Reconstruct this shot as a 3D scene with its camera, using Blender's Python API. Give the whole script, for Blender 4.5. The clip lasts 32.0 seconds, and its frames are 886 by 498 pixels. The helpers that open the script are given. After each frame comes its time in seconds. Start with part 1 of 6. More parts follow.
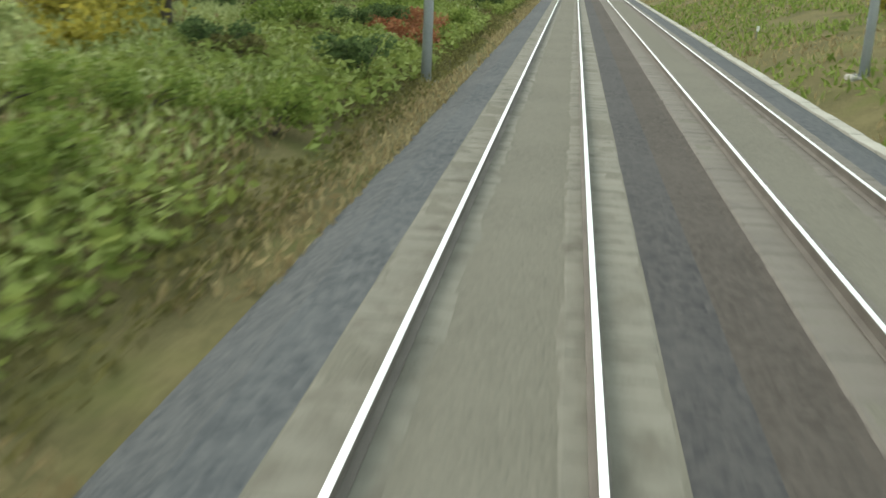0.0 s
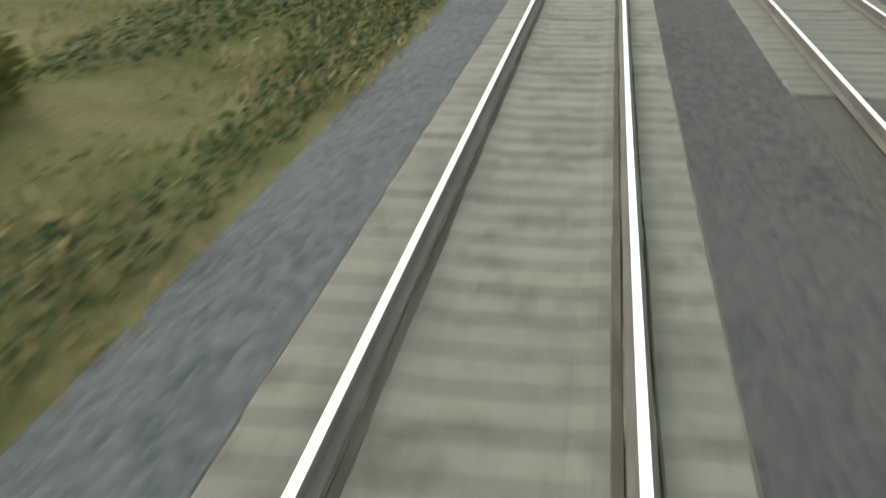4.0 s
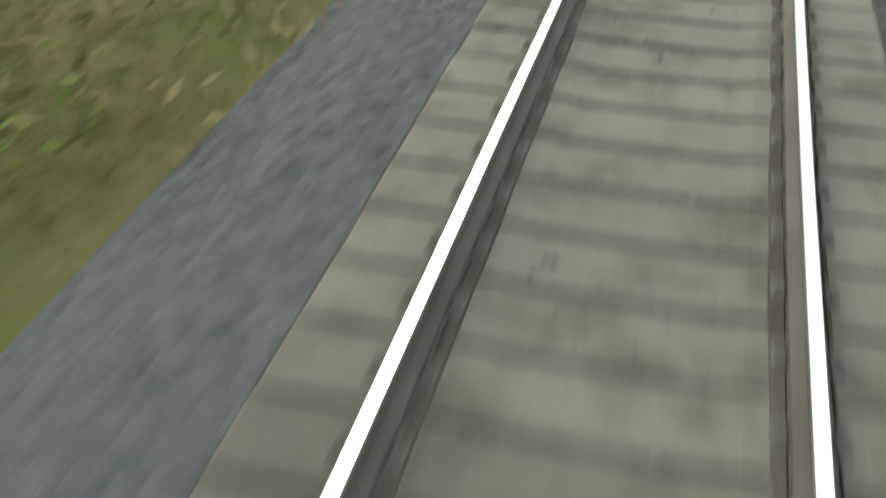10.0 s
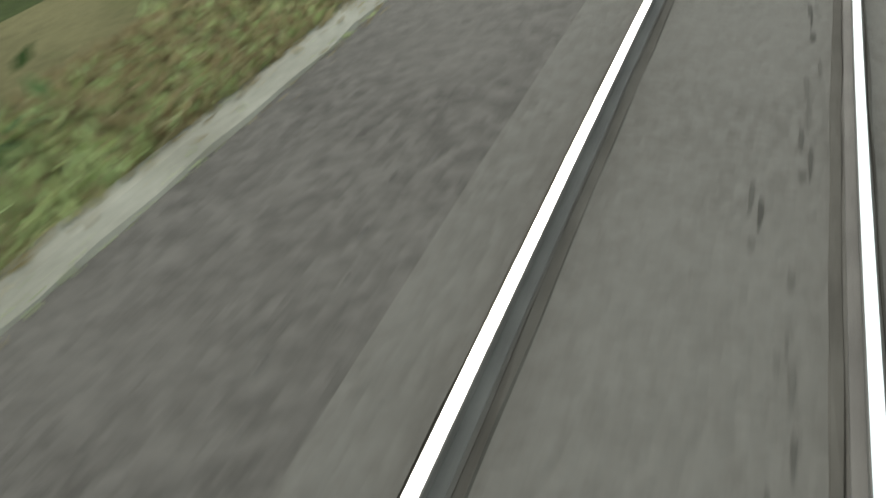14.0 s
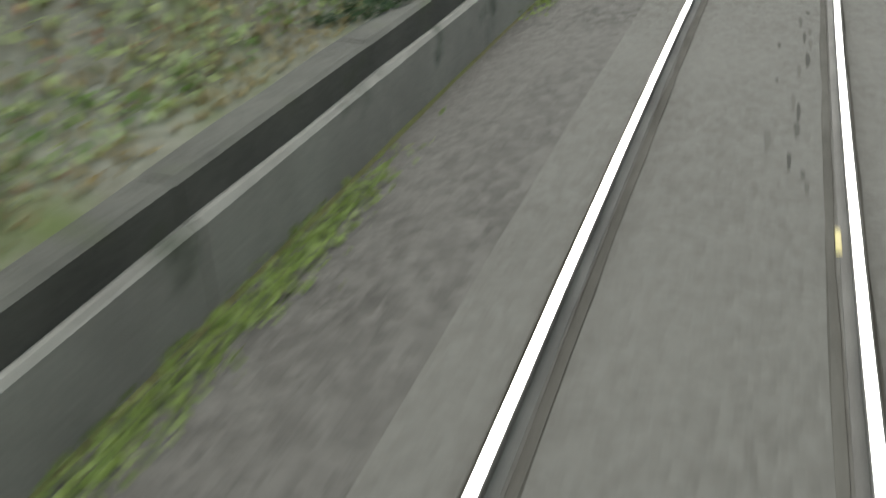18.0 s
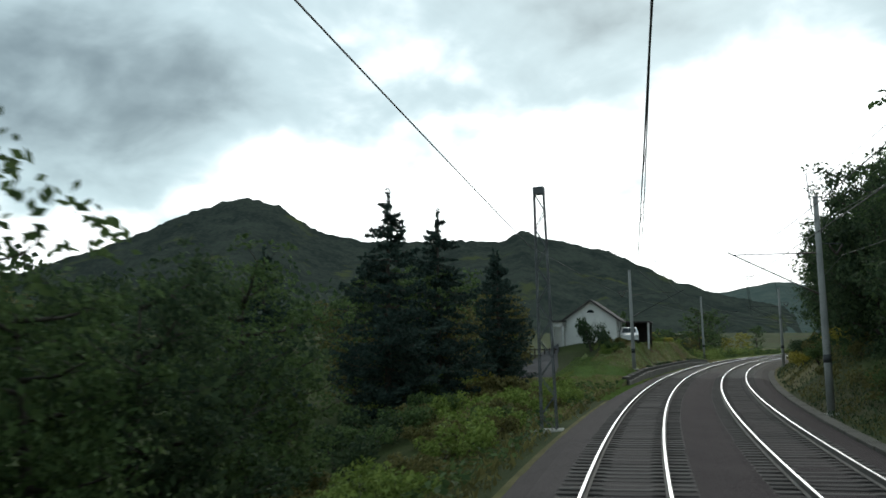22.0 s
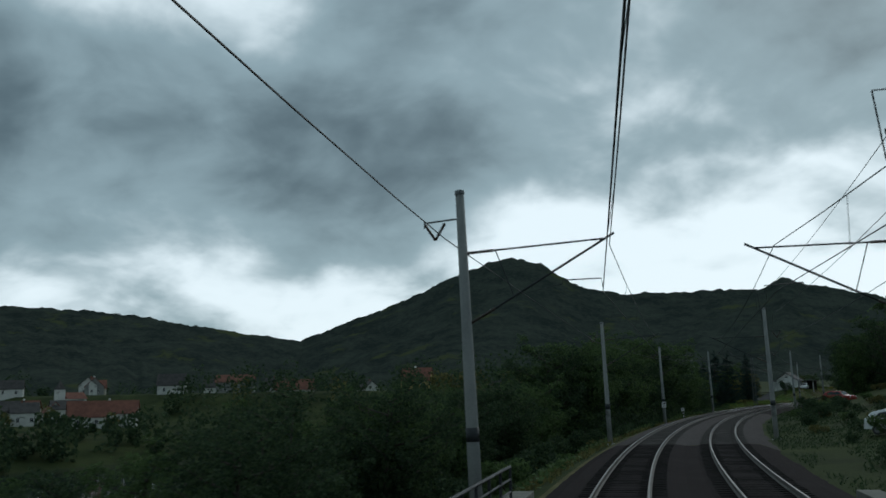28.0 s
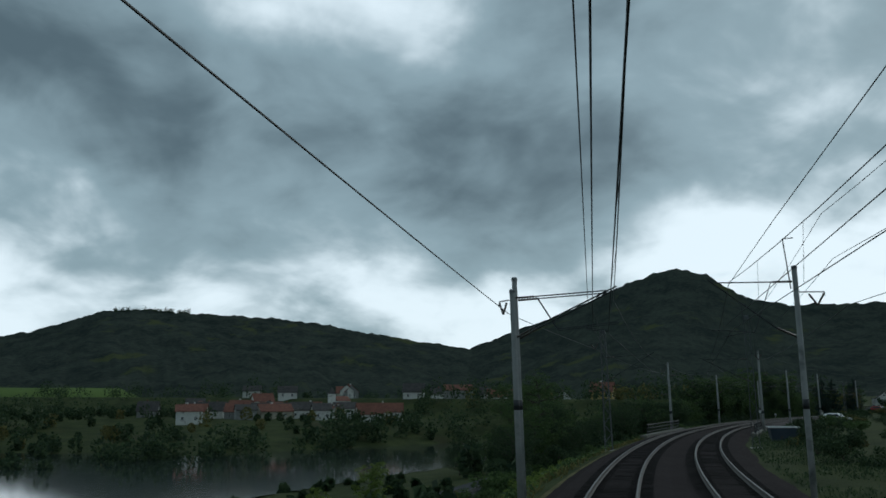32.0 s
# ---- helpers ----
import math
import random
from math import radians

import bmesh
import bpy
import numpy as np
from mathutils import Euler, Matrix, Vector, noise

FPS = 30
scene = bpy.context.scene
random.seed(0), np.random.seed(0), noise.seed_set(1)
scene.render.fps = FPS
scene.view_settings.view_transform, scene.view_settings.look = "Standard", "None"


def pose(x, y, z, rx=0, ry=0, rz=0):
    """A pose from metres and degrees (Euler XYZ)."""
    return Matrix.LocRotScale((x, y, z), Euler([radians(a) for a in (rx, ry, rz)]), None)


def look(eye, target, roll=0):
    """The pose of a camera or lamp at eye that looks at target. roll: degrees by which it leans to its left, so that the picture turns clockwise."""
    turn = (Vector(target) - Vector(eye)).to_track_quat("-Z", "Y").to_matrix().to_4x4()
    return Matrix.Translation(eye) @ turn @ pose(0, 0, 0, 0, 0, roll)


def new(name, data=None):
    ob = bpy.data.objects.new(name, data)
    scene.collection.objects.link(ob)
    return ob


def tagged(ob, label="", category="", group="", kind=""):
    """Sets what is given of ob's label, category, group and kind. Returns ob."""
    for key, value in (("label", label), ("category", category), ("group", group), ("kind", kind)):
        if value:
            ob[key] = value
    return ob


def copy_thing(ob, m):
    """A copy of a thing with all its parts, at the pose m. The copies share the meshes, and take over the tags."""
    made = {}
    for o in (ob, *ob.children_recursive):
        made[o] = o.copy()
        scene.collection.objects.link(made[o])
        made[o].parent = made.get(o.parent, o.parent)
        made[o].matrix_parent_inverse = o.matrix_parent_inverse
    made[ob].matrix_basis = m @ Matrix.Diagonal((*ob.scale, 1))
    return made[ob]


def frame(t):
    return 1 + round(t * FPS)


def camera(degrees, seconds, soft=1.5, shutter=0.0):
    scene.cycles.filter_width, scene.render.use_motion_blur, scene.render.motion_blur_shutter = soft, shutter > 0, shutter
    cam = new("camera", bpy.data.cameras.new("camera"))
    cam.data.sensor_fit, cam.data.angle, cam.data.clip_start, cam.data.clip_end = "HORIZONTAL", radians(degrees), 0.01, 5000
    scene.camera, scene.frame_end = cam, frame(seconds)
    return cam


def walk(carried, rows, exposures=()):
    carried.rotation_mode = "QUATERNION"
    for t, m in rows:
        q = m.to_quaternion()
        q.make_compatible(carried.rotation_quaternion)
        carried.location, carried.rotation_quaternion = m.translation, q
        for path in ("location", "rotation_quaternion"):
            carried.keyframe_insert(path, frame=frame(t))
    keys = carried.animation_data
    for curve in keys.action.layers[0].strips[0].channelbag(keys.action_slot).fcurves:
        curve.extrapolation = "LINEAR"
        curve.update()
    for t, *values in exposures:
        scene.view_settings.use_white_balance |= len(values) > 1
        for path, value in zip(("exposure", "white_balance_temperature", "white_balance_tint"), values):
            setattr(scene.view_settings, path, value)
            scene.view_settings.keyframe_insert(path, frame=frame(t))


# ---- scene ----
# The line: distance travelled along the track, and the track's own frame.
# s: metres along the line in the train's direction; a: metres to the right, looking back; z: above the rail tops.
SPEED = ((0, 36.0), (2.5, 36.0), (8, 26.5), (13, 25.4), (32, 25.4))


def dist(t):
    d = 0.0
    if t < 0:
        return t * SPEED[0][1]
    for (t0, v0), (t1, v1) in zip(SPEED, SPEED[1:]):
        if t <= t0:
            break
        e = min(t, t1)
        ve = v0 + (v1 - v0) * (e - t0) / (t1 - t0)
        d += (v0 + ve) / 2 * (e - t0)
    return d


RADIUS, BEND_FROM, BEND_FULL = 589.0, dist(3.0), dist(8.0)
GRID = np.arange(-500.0, 1100.0, 0.5)
BEND = np.clip((GRID - BEND_FROM) / (BEND_FULL - BEND_FROM), 0, 1) / RADIUS
HEADING = np.concatenate([[0], np.cumsum((BEND[1:] + BEND[:-1]) * 0.25)])
LINE_X = np.concatenate([[0], np.cumsum((np.sin(HEADING[1:]) + np.sin(HEADING[:-1])) * 0.25)])
LINE_Y = np.concatenate([[0], -np.cumsum((np.cos(HEADING[1:]) + np.cos(HEADING[:-1])) * 0.25)])
LINE_X -= np.interp(0, GRID, LINE_X)
LINE_Y -= np.interp(0, GRID, LINE_Y)


def heading(s):
    return float(np.interp(s, GRID, HEADING))


def at(s, a=0.0, z=0.0):
    h = heading(s)
    return Vector((float(np.interp(s, GRID, LINE_X)) + a * math.cos(h), float(np.interp(s, GRID, LINE_Y)) + a * math.sin(h), z))


def spot(s, a=0.0, z=0.0, turn=0.0, lean=0.0):
    """A pose beside the line: its y axis looks back along the track."""
    return Matrix.Translation(at(s, a, z)) @ Matrix.Rotation(heading(s) + radians(turn), 4, "Z") @ Matrix.Rotation(radians(lean), 4, "Y")


def riding(t, yaw, pitch, roll, h, d):
    m = Matrix.Translation(at(dist(t), d, h)) @ Matrix.Rotation(heading(dist(t)) + radians(yaw), 4, "Z")
    return m @ Matrix.Rotation(radians(90 + pitch), 4, "X") @ Matrix.Rotation(radians(-roll), 4, "Z")


cam = camera(47.08, 32.0, soft=1.6, shutter=0.18)
RIDE = (
    (0, 6.45, -16.02, -2.66, 2.81, 0.37),
    (1, 7.51, -14.54, -2.86, 2.75, 0.35),
    (2, 6.69, -16.78, -3.03, 2.79, 0.34),
    (2.5, 7.59, -16.49, 0.37, 2.70, 0.47),
    (4.5, 9.57, -25.50, 0.33, 2.60, 0.36),
    (5, 10.54, -29.10, 0.34, 2.58, 0.33),
    (6, 12.54, -36.03, 0.31, 2.42, 0.23),
    (7, 12.86, -35.81, 0.30, 2.38, 0.21),
    (8, 13.04, -34.95, 0.30, 2.37, 0.21),
    (9, 14.80, -34.16, 0.41, 2.44, 0.18),
    (10, 14.71, -35.26, 0.47, 2.48, 0.15),
    (11, 16.02, -33.19, 0.50, 2.46, 0.13),
    (12, 17.13, -32.65, 0.53, 2.44, 0.11),
    (13, 17.81, -32.02, 0.57, 2.52, 0.11),
    (14, 17.90, -31.98, 0.55, 2.51, 0.12),
    (15, 16.71, -30.36, 0.57, 2.51, 0.11),
    (15.5, 16.87, -29.74, 0.56, 2.47, 0.11),
    (17.5, 16.84, -26.71, 0.63, 2.49, 0.08),
    (18, 17.44, -26.93, 0.69, 2.61, 0.08),
    (18.5, 15.32, -20.57, 0.58, 2.55, 0.16),
    (19, 12.97, -15.08, 0.58, 2.66, 0.22),
    (19.5, 10.90, -7.25, -0.18, 2.74, 0.18),
    (20, 9.66, 1.11, 2.28, 2.56, 0.22),
    (21, 9.38, 4.21, 0.59, 2.62, 0.12),
    (22, 9.26, 5.23, 0.48, 2.58, 0.07),
    (23, 9.45, 6.23, 1.57, 2.55, 0.23),
    (24, 9.34, 6.32, 0.56, 2.57, 0.12),
    (25, 9.21, 7.05, 1.10, 2.65, 0.22),
    (25.5, 9.08, 7.40, 0.25, 2.53, 0.42),
    (27.5, 8.46, 8.26, 1.59, 2.73, 0.40),
    (28, 8.60, 8.24, 1.34, 2.70, 0.31),
    (29, 8.73, 8.60, 1.18, 2.69, 0.26),
    (30, 8.18, 8.57, 0.46, 2.73, 0.24),
    (31, 8.08, 8.61, 0.64, 2.71, 0.20),
    (32, 7.87, 8.73, 0.20, 2.71, 0.15),
)
walk(cam, [(row[0], riding(*row)) for row in RIDE],
     exposures=((0, 2.2, 7600, 10), (2.5, 2.2, 7600, 10), (5, 2.0, 7600, 10), (12, 1.9, 7400, 10), (15, 2.02, 6800, 11), (18, 2.42, 6750, 11), (19.2, 2.85, 6500, 11), (20, 3.15, 6300, 10), (21, 1.7, 6400, 9), (22, 0.9, 6500, 8), (23, 0.58, 6300, 7), (24, 0.68, 6200, 6), (25, 0.5, 6100, 5), (27.5, -0.18, 6000, 4), (32, -0.2, 5900, 4)))

# ---- sky, sun ----
SUN_TURN, SUN_HEIGHT = 38.0, 32.0
world = bpy.data.worlds.new("overcast")
scene.world = world
world.use_nodes = True
wn, wl = world.node_tree.nodes, world.node_tree.links
wn.clear()


def wnode(kind, **values):
    n = wn.new(kind)
    for key, value in values.items():
        n.inputs[key].default_value = value
    return n


def wmath(op, a, b=None):
    n = wn.new("ShaderNodeMath")
    n.operation = op
    for i, v in enumerate((a, b)):
        if v is None:
            continue
        if isinstance(v, (int, float)):
            n.inputs[i].default_value = v
        else:
            wl.new(v, n.inputs[i])
    return n.outputs[0]


def wmix(fac, a, b):
    n = wn.new("ShaderNodeMix")
    n.data_type = "RGBA"
    for i, v in ((0, fac), (6, a), (7, b)):
        if isinstance(v, (int, float, tuple)):
            n.inputs[i].default_value = v
        else:
            wl.new(v, n.inputs[i])
    return n.outputs[2]


def wramp(v, *stops):
    n = wn.new("ShaderNodeMapRange")
    n.interpolation_type = "SMOOTHSTEP"
    wl.new(v, n.inputs[0])
    n.inputs[1].default_value, n.inputs[2].default_value, n.inputs[3].default_value, n.inputs[4].default_value = stops
    return n.outputs[0]


wtc = wn.new("ShaderNodeTexCoord")
wsep = wn.new("ShaderNodeSeparateXYZ")
wl.new(wtc.outputs["Generated"], wsep.inputs[0])
up = wmath("MAXIMUM", wsep.outputs[2], 0.0)
flat = wmath("ADD", up, 0.42)
wcomb = wn.new("ShaderNodeCombineXYZ")
wl.new(wmath("DIVIDE", wsep.outputs[0], flat), wcomb.inputs[0])
wl.new(wmath("DIVIDE", wsep.outputs[1], flat), wcomb.inputs[1])
wcomb.inputs[2].default_value = 3.7


def wnoise(scale, detail, rough, warp):
    n = wnode("ShaderNodeTexNoise", Scale=scale, Detail=detail, Roughness=rough, Distortion=warp)
    wl.new(wcomb.outputs[0], n.inputs["Vector"])
    return n.outputs["Fac"]


big, small = wnoise(2.5, 5.0, 0.46, 0.3), wnoise(6.5, 5.0, 0.5, 0.3)
cloud = wmath("ADD", wmath("MULTIPLY", big, 0.71), wmath("MULTIPLY", small, 0.29))
# the cover is thin low over the hills and round the hidden sun, and thick overhead
sx, sy = -math.sin(radians(SUN_TURN)), math.cos(radians(SUN_TURN))
toward = wmath("ADD", wmath("MULTIPLY", wsep.outputs[0], sx), wmath("MULTIPLY", wsep.outputs[1], sy))
low = wramp(up, 0.07, 0.24, 0.135, -0.01)
glow = wmath("MULTIPLY", wramp(toward, 0.80, 1.0, 0.0, 0.2), wramp(up, 0.10, 0.42, 1.0, 0.15))
thin = wmath("ADD", wmath("ADD", cloud, low), glow)
sky1 = wmix(wramp(thin, 0.34, 0.57, 0.0, 1.0), (0.108, 0.148, 0.165, 1), (0.33, 0.42, 0.45, 1))
sky2 = wmix(wramp(thin, 0.54, 0.72, 0.0, 1.0), sky1, (1.0, 1.06, 1.08, 1))
nish = wn.new("ShaderNodeTexSky")
nish.sky_type, nish.sun_disc = "NISHITA", False
nish.sun_elevation, nish.sun_rotation = radians(SUN_HEIGHT), radians(-SUN_TURN)
clear = wnode("ShaderNodeVectorMath")
clear.operation = "SCALE"
wl.new(nish.outputs[0], clear.inputs[0])
clear.inputs["Scale"].default_value = 0.08
skyc = wmix(0.93, clear.outputs[0], sky2)
wbg, wout = wnode("ShaderNodeBackground", Strength=1.0), wn.new("ShaderNodeOutputWorld")
wl.new(skyc, wbg.inputs[0])
wl.new(wbg.outputs[0], wout.inputs[0])

lamp = bpy.data.lights.new("sun", "SUN")
lamp.energy, lamp.angle, lamp.color = 0.55, radians(25), (1.0, 0.96, 0.9)
sun = new("sun", lamp)
sun.matrix_world = look((0, 0, 80), Vector((0, 0, 80)) - Vector((sx * math.cos(radians(SUN_HEIGHT)), sy * math.cos(radians(SUN_HEIGHT)), math.sin(radians(SUN_HEIGHT)))))


# ---- materials ----


def material(name, dark, light, scale=1.0, fine=30.0, rough=0.85, bump=0.3, metal=0.0, stain=None, stain_scale=0.5, stain_cut=(0.55, 0.7), per="", depth=0.02, gloss=None):
    """Two-scale procedural surface: broad and fine noise between two colours, stains, and a fine relief."""
    m = bpy.data.materials.new(name)
    m.use_nodes = True
    n, l = m.node_tree.nodes, m.node_tree.links
    b = n["Principled BSDF"]
    geo = n.new("ShaderNodeNewGeometry")

    def noisy(s, detail, rg=0.6):
        t = n.new("ShaderNodeTexNoise")
        t.inputs["Scale"].default_value, t.inputs["Detail"].default_value, t.inputs["Roughness"].default_value = s, detail, rg
        l.new(geo.outputs["Position"], t.inputs["Vector"])
        return t.outputs["Fac"]

    def mix(f, a, c):
        x = n.new("ShaderNodeMix")
        x.data_type = "RGBA"
        for i, v in ((0, f), (6, a), (7, c)):
            if isinstance(v, tuple):
                x.inputs[i].default_value = (*v, 1)
            elif isinstance(v, float):
                x.inputs[i].default_value = v
            else:
                l.new(v, x.inputs[i])
        return x.outputs[2]

    def ramp(v, lo, hi):
        x = n.new("ShaderNodeMapRange")
        x.interpolation_type = "SMOOTHSTEP"
        l.new(v, x.inputs[0])
        x.inputs[1].default_value, x.inputs[2].default_value = lo, hi
        return x.outputs[0]

    broad, grain = noisy(scale, 4), noisy(fine, 5, 0.7)
    add = n.new("ShaderNodeMath")
    add.operation = "ADD"
    l.new(broad, add.inputs[0])
    l.new(grain, add.inputs[1])
    half = n.new("ShaderNodeMath")
    half.operation = "MULTIPLY"
    l.new(add.outputs[0], half.inputs[0])
    half.inputs[1].default_value = 0.5
    value = half.outputs[0]
    if per:
        rnd = geo.outputs["Random Per Island"] if per == "island" else n.new("ShaderNodeObjectInfo").outputs["Random"]
        k = n.new("ShaderNodeMix")
        k.inputs[0].default_value = 0.55
        l.new(value, k.inputs[2])
        l.new(rnd, k.inputs[3])
        value = k.outputs[0]
        colour = mix(ramp(value, 0.2, 0.8), dark, light)
    else:
        colour = mix(ramp(value, 0.36, 0.64), dark, light)
    if stain:
        colour = mix(ramp(noisy(stain_scale, 5), *stain_cut), colour, stain)
    l.new(colour, b.inputs["Base Color"])
    b.inputs["Roughness"].default_value, b.inputs["Metallic"].default_value = rough, metal
    if gloss is not None:
        b.inputs["Specular IOR Level"].default_value = gloss
    if bump:
        bp = n.new("ShaderNodeBump")
        bp.inputs["Strength"].default_value, bp.inputs["Distance"].default_value = bump, depth
        l.new(grain, bp.inputs["Height"])
        l.new(bp.outputs[0], b.inputs["Normal"])
    return m


def gravel(name, dark, light, tint, size=22.0, gloss=0.1):
    """Broken stone: a cell a stone, each with its own tone, and relief between them."""
    m = material(name, dark, light, 0.35, 60.0, 0.92, 0.0, gloss=gloss)
    n, l = m.node_tree.nodes, m.node_tree.links
    b = n["Principled BSDF"]
    geo = n.new("ShaderNodeNewGeometry")
    v = n.new("ShaderNodeTexVoronoi")
    v.inputs["Scale"].default_value = size
    l.new(geo.outputs["Position"], v.inputs["Vector"])
    hsv = n.new("ShaderNodeSeparateColor")
    l.new(v.outputs["Color"], hsv.inputs[0])
    x = n.new("ShaderNodeMix")
    x.data_type = "RGBA"
    l.new(hsv.outputs[0], x.inputs[0])
    old = b.inputs["Base Color"].links[0].from_socket
    l.new(old, x.inputs[6])
    x.inputs[7].default_value = (*[(p + q) / 2 for p, q in zip(tint, light)], 1)
    l.new(x.outputs[2], b.inputs["Base Color"])
    bp = n.new("ShaderNodeBump")
    bp.invert = True
    bp.inputs["Strength"].default_value, bp.inputs["Distance"].default_value = 0.6, 0.03
    l.new(v.outputs["Distance"], bp.inputs["Height"])
    l.new(bp.outputs[0], b.inputs["Normal"])
    return m


FIELD = material("mown_field_grass", (0.075, 0.115, 0.03), (0.12, 0.17, 0.05), 0.02, 0.8, 0.95, 0.2, gloss=0.03)
BALLAST = gravel("grey_ballast", (0.036, 0.043, 0.05), (0.08, 0.087, 0.095), (0.13, 0.135, 0.137), 14.0)
BALLAST_DARK = gravel("dark_oily_ballast", (0.03, 0.031, 0.035), (0.062, 0.062, 0.064), (0.1, 0.094, 0.09), 14.0)
BALLAST_DUSTY = gravel("dust_filled_ballast", (0.108, 0.103, 0.086), (0.15, 0.143, 0.119), (0.165, 0.157, 0.132), 24.0)
BALLAST_JOINT = gravel("dust_darkened_ballast", (0.052, 0.049, 0.043), (0.088, 0.083, 0.073), (0.105, 0.099, 0.088), 24.0)
CLIP_STEEL = material("dusty_rail_clips", (0.085, 0.08, 0.068), (0.125, 0.118, 0.1), 2, 40, 0.85, 0.1)
BALLAST_BROWN = gravel("brown_ballast", (0.05, 0.044, 0.038), (0.095, 0.084, 0.074), (0.135, 0.12, 0.106), 14.0)
BALLAST_SOIL = gravel("brown_soiled_ballast", (0.04, 0.035, 0.031), (0.07, 0.062, 0.056), (0.1, 0.089, 0.08), 16.0)
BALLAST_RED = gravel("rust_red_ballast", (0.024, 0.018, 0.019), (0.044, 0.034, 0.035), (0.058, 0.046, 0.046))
BALLAST_FAR = gravel("blackish_brown_ballast", (0.018, 0.0145, 0.0145), (0.036, 0.029, 0.029), (0.046, 0.038, 0.038), gloss=0.02)
BALLAST_TAN = gravel("dust_brown_ballast", (0.085, 0.075, 0.064), (0.125, 0.112, 0.098), (0.14, 0.127, 0.112), 18.0)
BALLAST_DEEP = gravel("deep_brown_ballast", (0.027, 0.0225, 0.022), (0.052, 0.043, 0.042), (0.066, 0.055, 0.054), gloss=0.03)
BALLAST_BLEND = gravel("brown_grey_ballast", (0.056, 0.049, 0.045), (0.092, 0.081, 0.075), (0.11, 0.098, 0.09), 18.0)
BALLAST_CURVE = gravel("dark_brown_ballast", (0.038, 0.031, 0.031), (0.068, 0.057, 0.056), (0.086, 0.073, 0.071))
CONCRETE = material("weathered_concrete", (0.125, 0.12, 0.1), (0.175, 0.167, 0.138), 0.8, 45, 0.9, 0.25, stain=(0.088, 0.08, 0.062), stain_scale=2.6, stain_cut=(0.46, 0.72))
CONCRETE_PALE = material("pale_concrete", (0.24, 0.235, 0.21), (0.36, 0.35, 0.31), 0.6, 30, 0.9, 0.3, stain=(0.16, 0.17, 0.12), stain_scale=0.9)
CONCRETE_POLE = material("spun_concrete", (0.19, 0.195, 0.19), (0.3, 0.3, 0.285), 0.7, 40, 0.9, 0.2, stain=(0.12, 0.125, 0.12), stain_scale=0.7)
CONCRETE_DARK = material("mossy_old_concrete", (0.036, 0.033, 0.026), (0.082, 0.076, 0.062), 0.9, 25, 0.95, 0.5, stain=(0.045, 0.05, 0.022), stain_scale=1.2)
RAIL_SIDE = material("rusty_rail_steel", (0.085, 0.075, 0.066), (0.15, 0.135, 0.12), 1.5, 50, 0.8, 0.2, metal=0.2)
# Same polished steel; its weaker sky reflection is put into colour and roughness.
RAIL_LESS_SKY = material("rail_steel_less_sky", (0.085, 0.083, 0.082), (0.14, 0.138, 0.136), 0.7, 15, 0.52, 0.02, metal=0.8)
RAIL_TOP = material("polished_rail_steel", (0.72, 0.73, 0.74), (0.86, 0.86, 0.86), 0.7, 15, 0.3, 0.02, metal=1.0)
EARTH = material("grassy_brown_earth", (0.075, 0.07, 0.033), (0.15, 0.13, 0.065), 0.5, 12, 0.95, 0.6, stain=(0.095, 0.105, 0.035), stain_scale=0.35, stain_cut=(0.46, 0.75), depth=0.05, gloss=0.05)
BANK_SOIL = material("dusty_grey_bank_soil", (0.15, 0.135, 0.1), (0.27, 0.25, 0.2), 0.7, 14, 0.95, 0.6, stain=(0.13, 0.15, 0.06), stain_scale=0.6, stain_cut=(0.46, 0.72), depth=0.05, gloss=0.05)
MEADOW = material("meadow_ground", (0.026, 0.036, 0.014), (0.062, 0.076, 0.027), 0.12, 9, 0.95, 0.6, stain=(0.05, 0.05, 0.024), stain_scale=0.02, depth=0.06, gloss=0.05)
FOREST = material("forest_canopy", (0.027, 0.035, 0.032), (0.06, 0.071, 0.058), 0.012, 0.09, 0.95, 0.6, stain=(0.07, 0.08, 0.04), stain_scale=0.007, stain_cut=(0.6, 0.68), depth=5.0, gloss=0.0)
# Distance haze is mixed into this forest colour; the air itself is clear.
FAR_FOREST = material("far_forest_haze_tint", (0.06, 0.085, 0.08), (0.1, 0.125, 0.11), 0.01, 0.1, 0.95, 0.5, depth=4.0, gloss=0.0)
ASPHALT = material("asphalt", (0.04, 0.042, 0.046), (0.075, 0.075, 0.08), 0.7, 60, 0.9, 0.3, stain=(0.085, 0.083, 0.088), stain_scale=0.4, gloss=0.08)
STEEL = material("galvanised_steel", (0.13, 0.135, 0.14), (0.23, 0.235, 0.24), 1.5, 30, 0.55, 0.1, metal=0.5)
STEEL_WORN = material("worn_grey_painted_steel", (0.07, 0.076, 0.078), (0.13, 0.138, 0.14), 1.5, 30, 0.65, 0.1, metal=0.3)
STEEL_PALE = material("new_galvanised_steel", (0.33, 0.37, 0.4), (0.45, 0.49, 0.52), 1.5, 30, 0.6, 0.1, metal=0.15)
STEEL_DARK = material("dark_painted_steel", (0.02, 0.022, 0.024), (0.05, 0.053, 0.056), 2, 40, 0.6, 0.1, metal=0.3)
WIRE = material("weathered_copper_wire", (0.02, 0.024, 0.024), (0.045, 0.05, 0.048), 3, 60, 0.6, 0.0, metal=0.4)
PORCELAIN = material("brown_glazed_porcelain", (0.03, 0.02, 0.015), (0.06, 0.04, 0.03), 3, 40, 0.3, 0.0)
BARK = material("tree_bark", (0.03, 0.025, 0.02), (0.085, 0.07, 0.055), 3, 25, 0.95, 0.6)
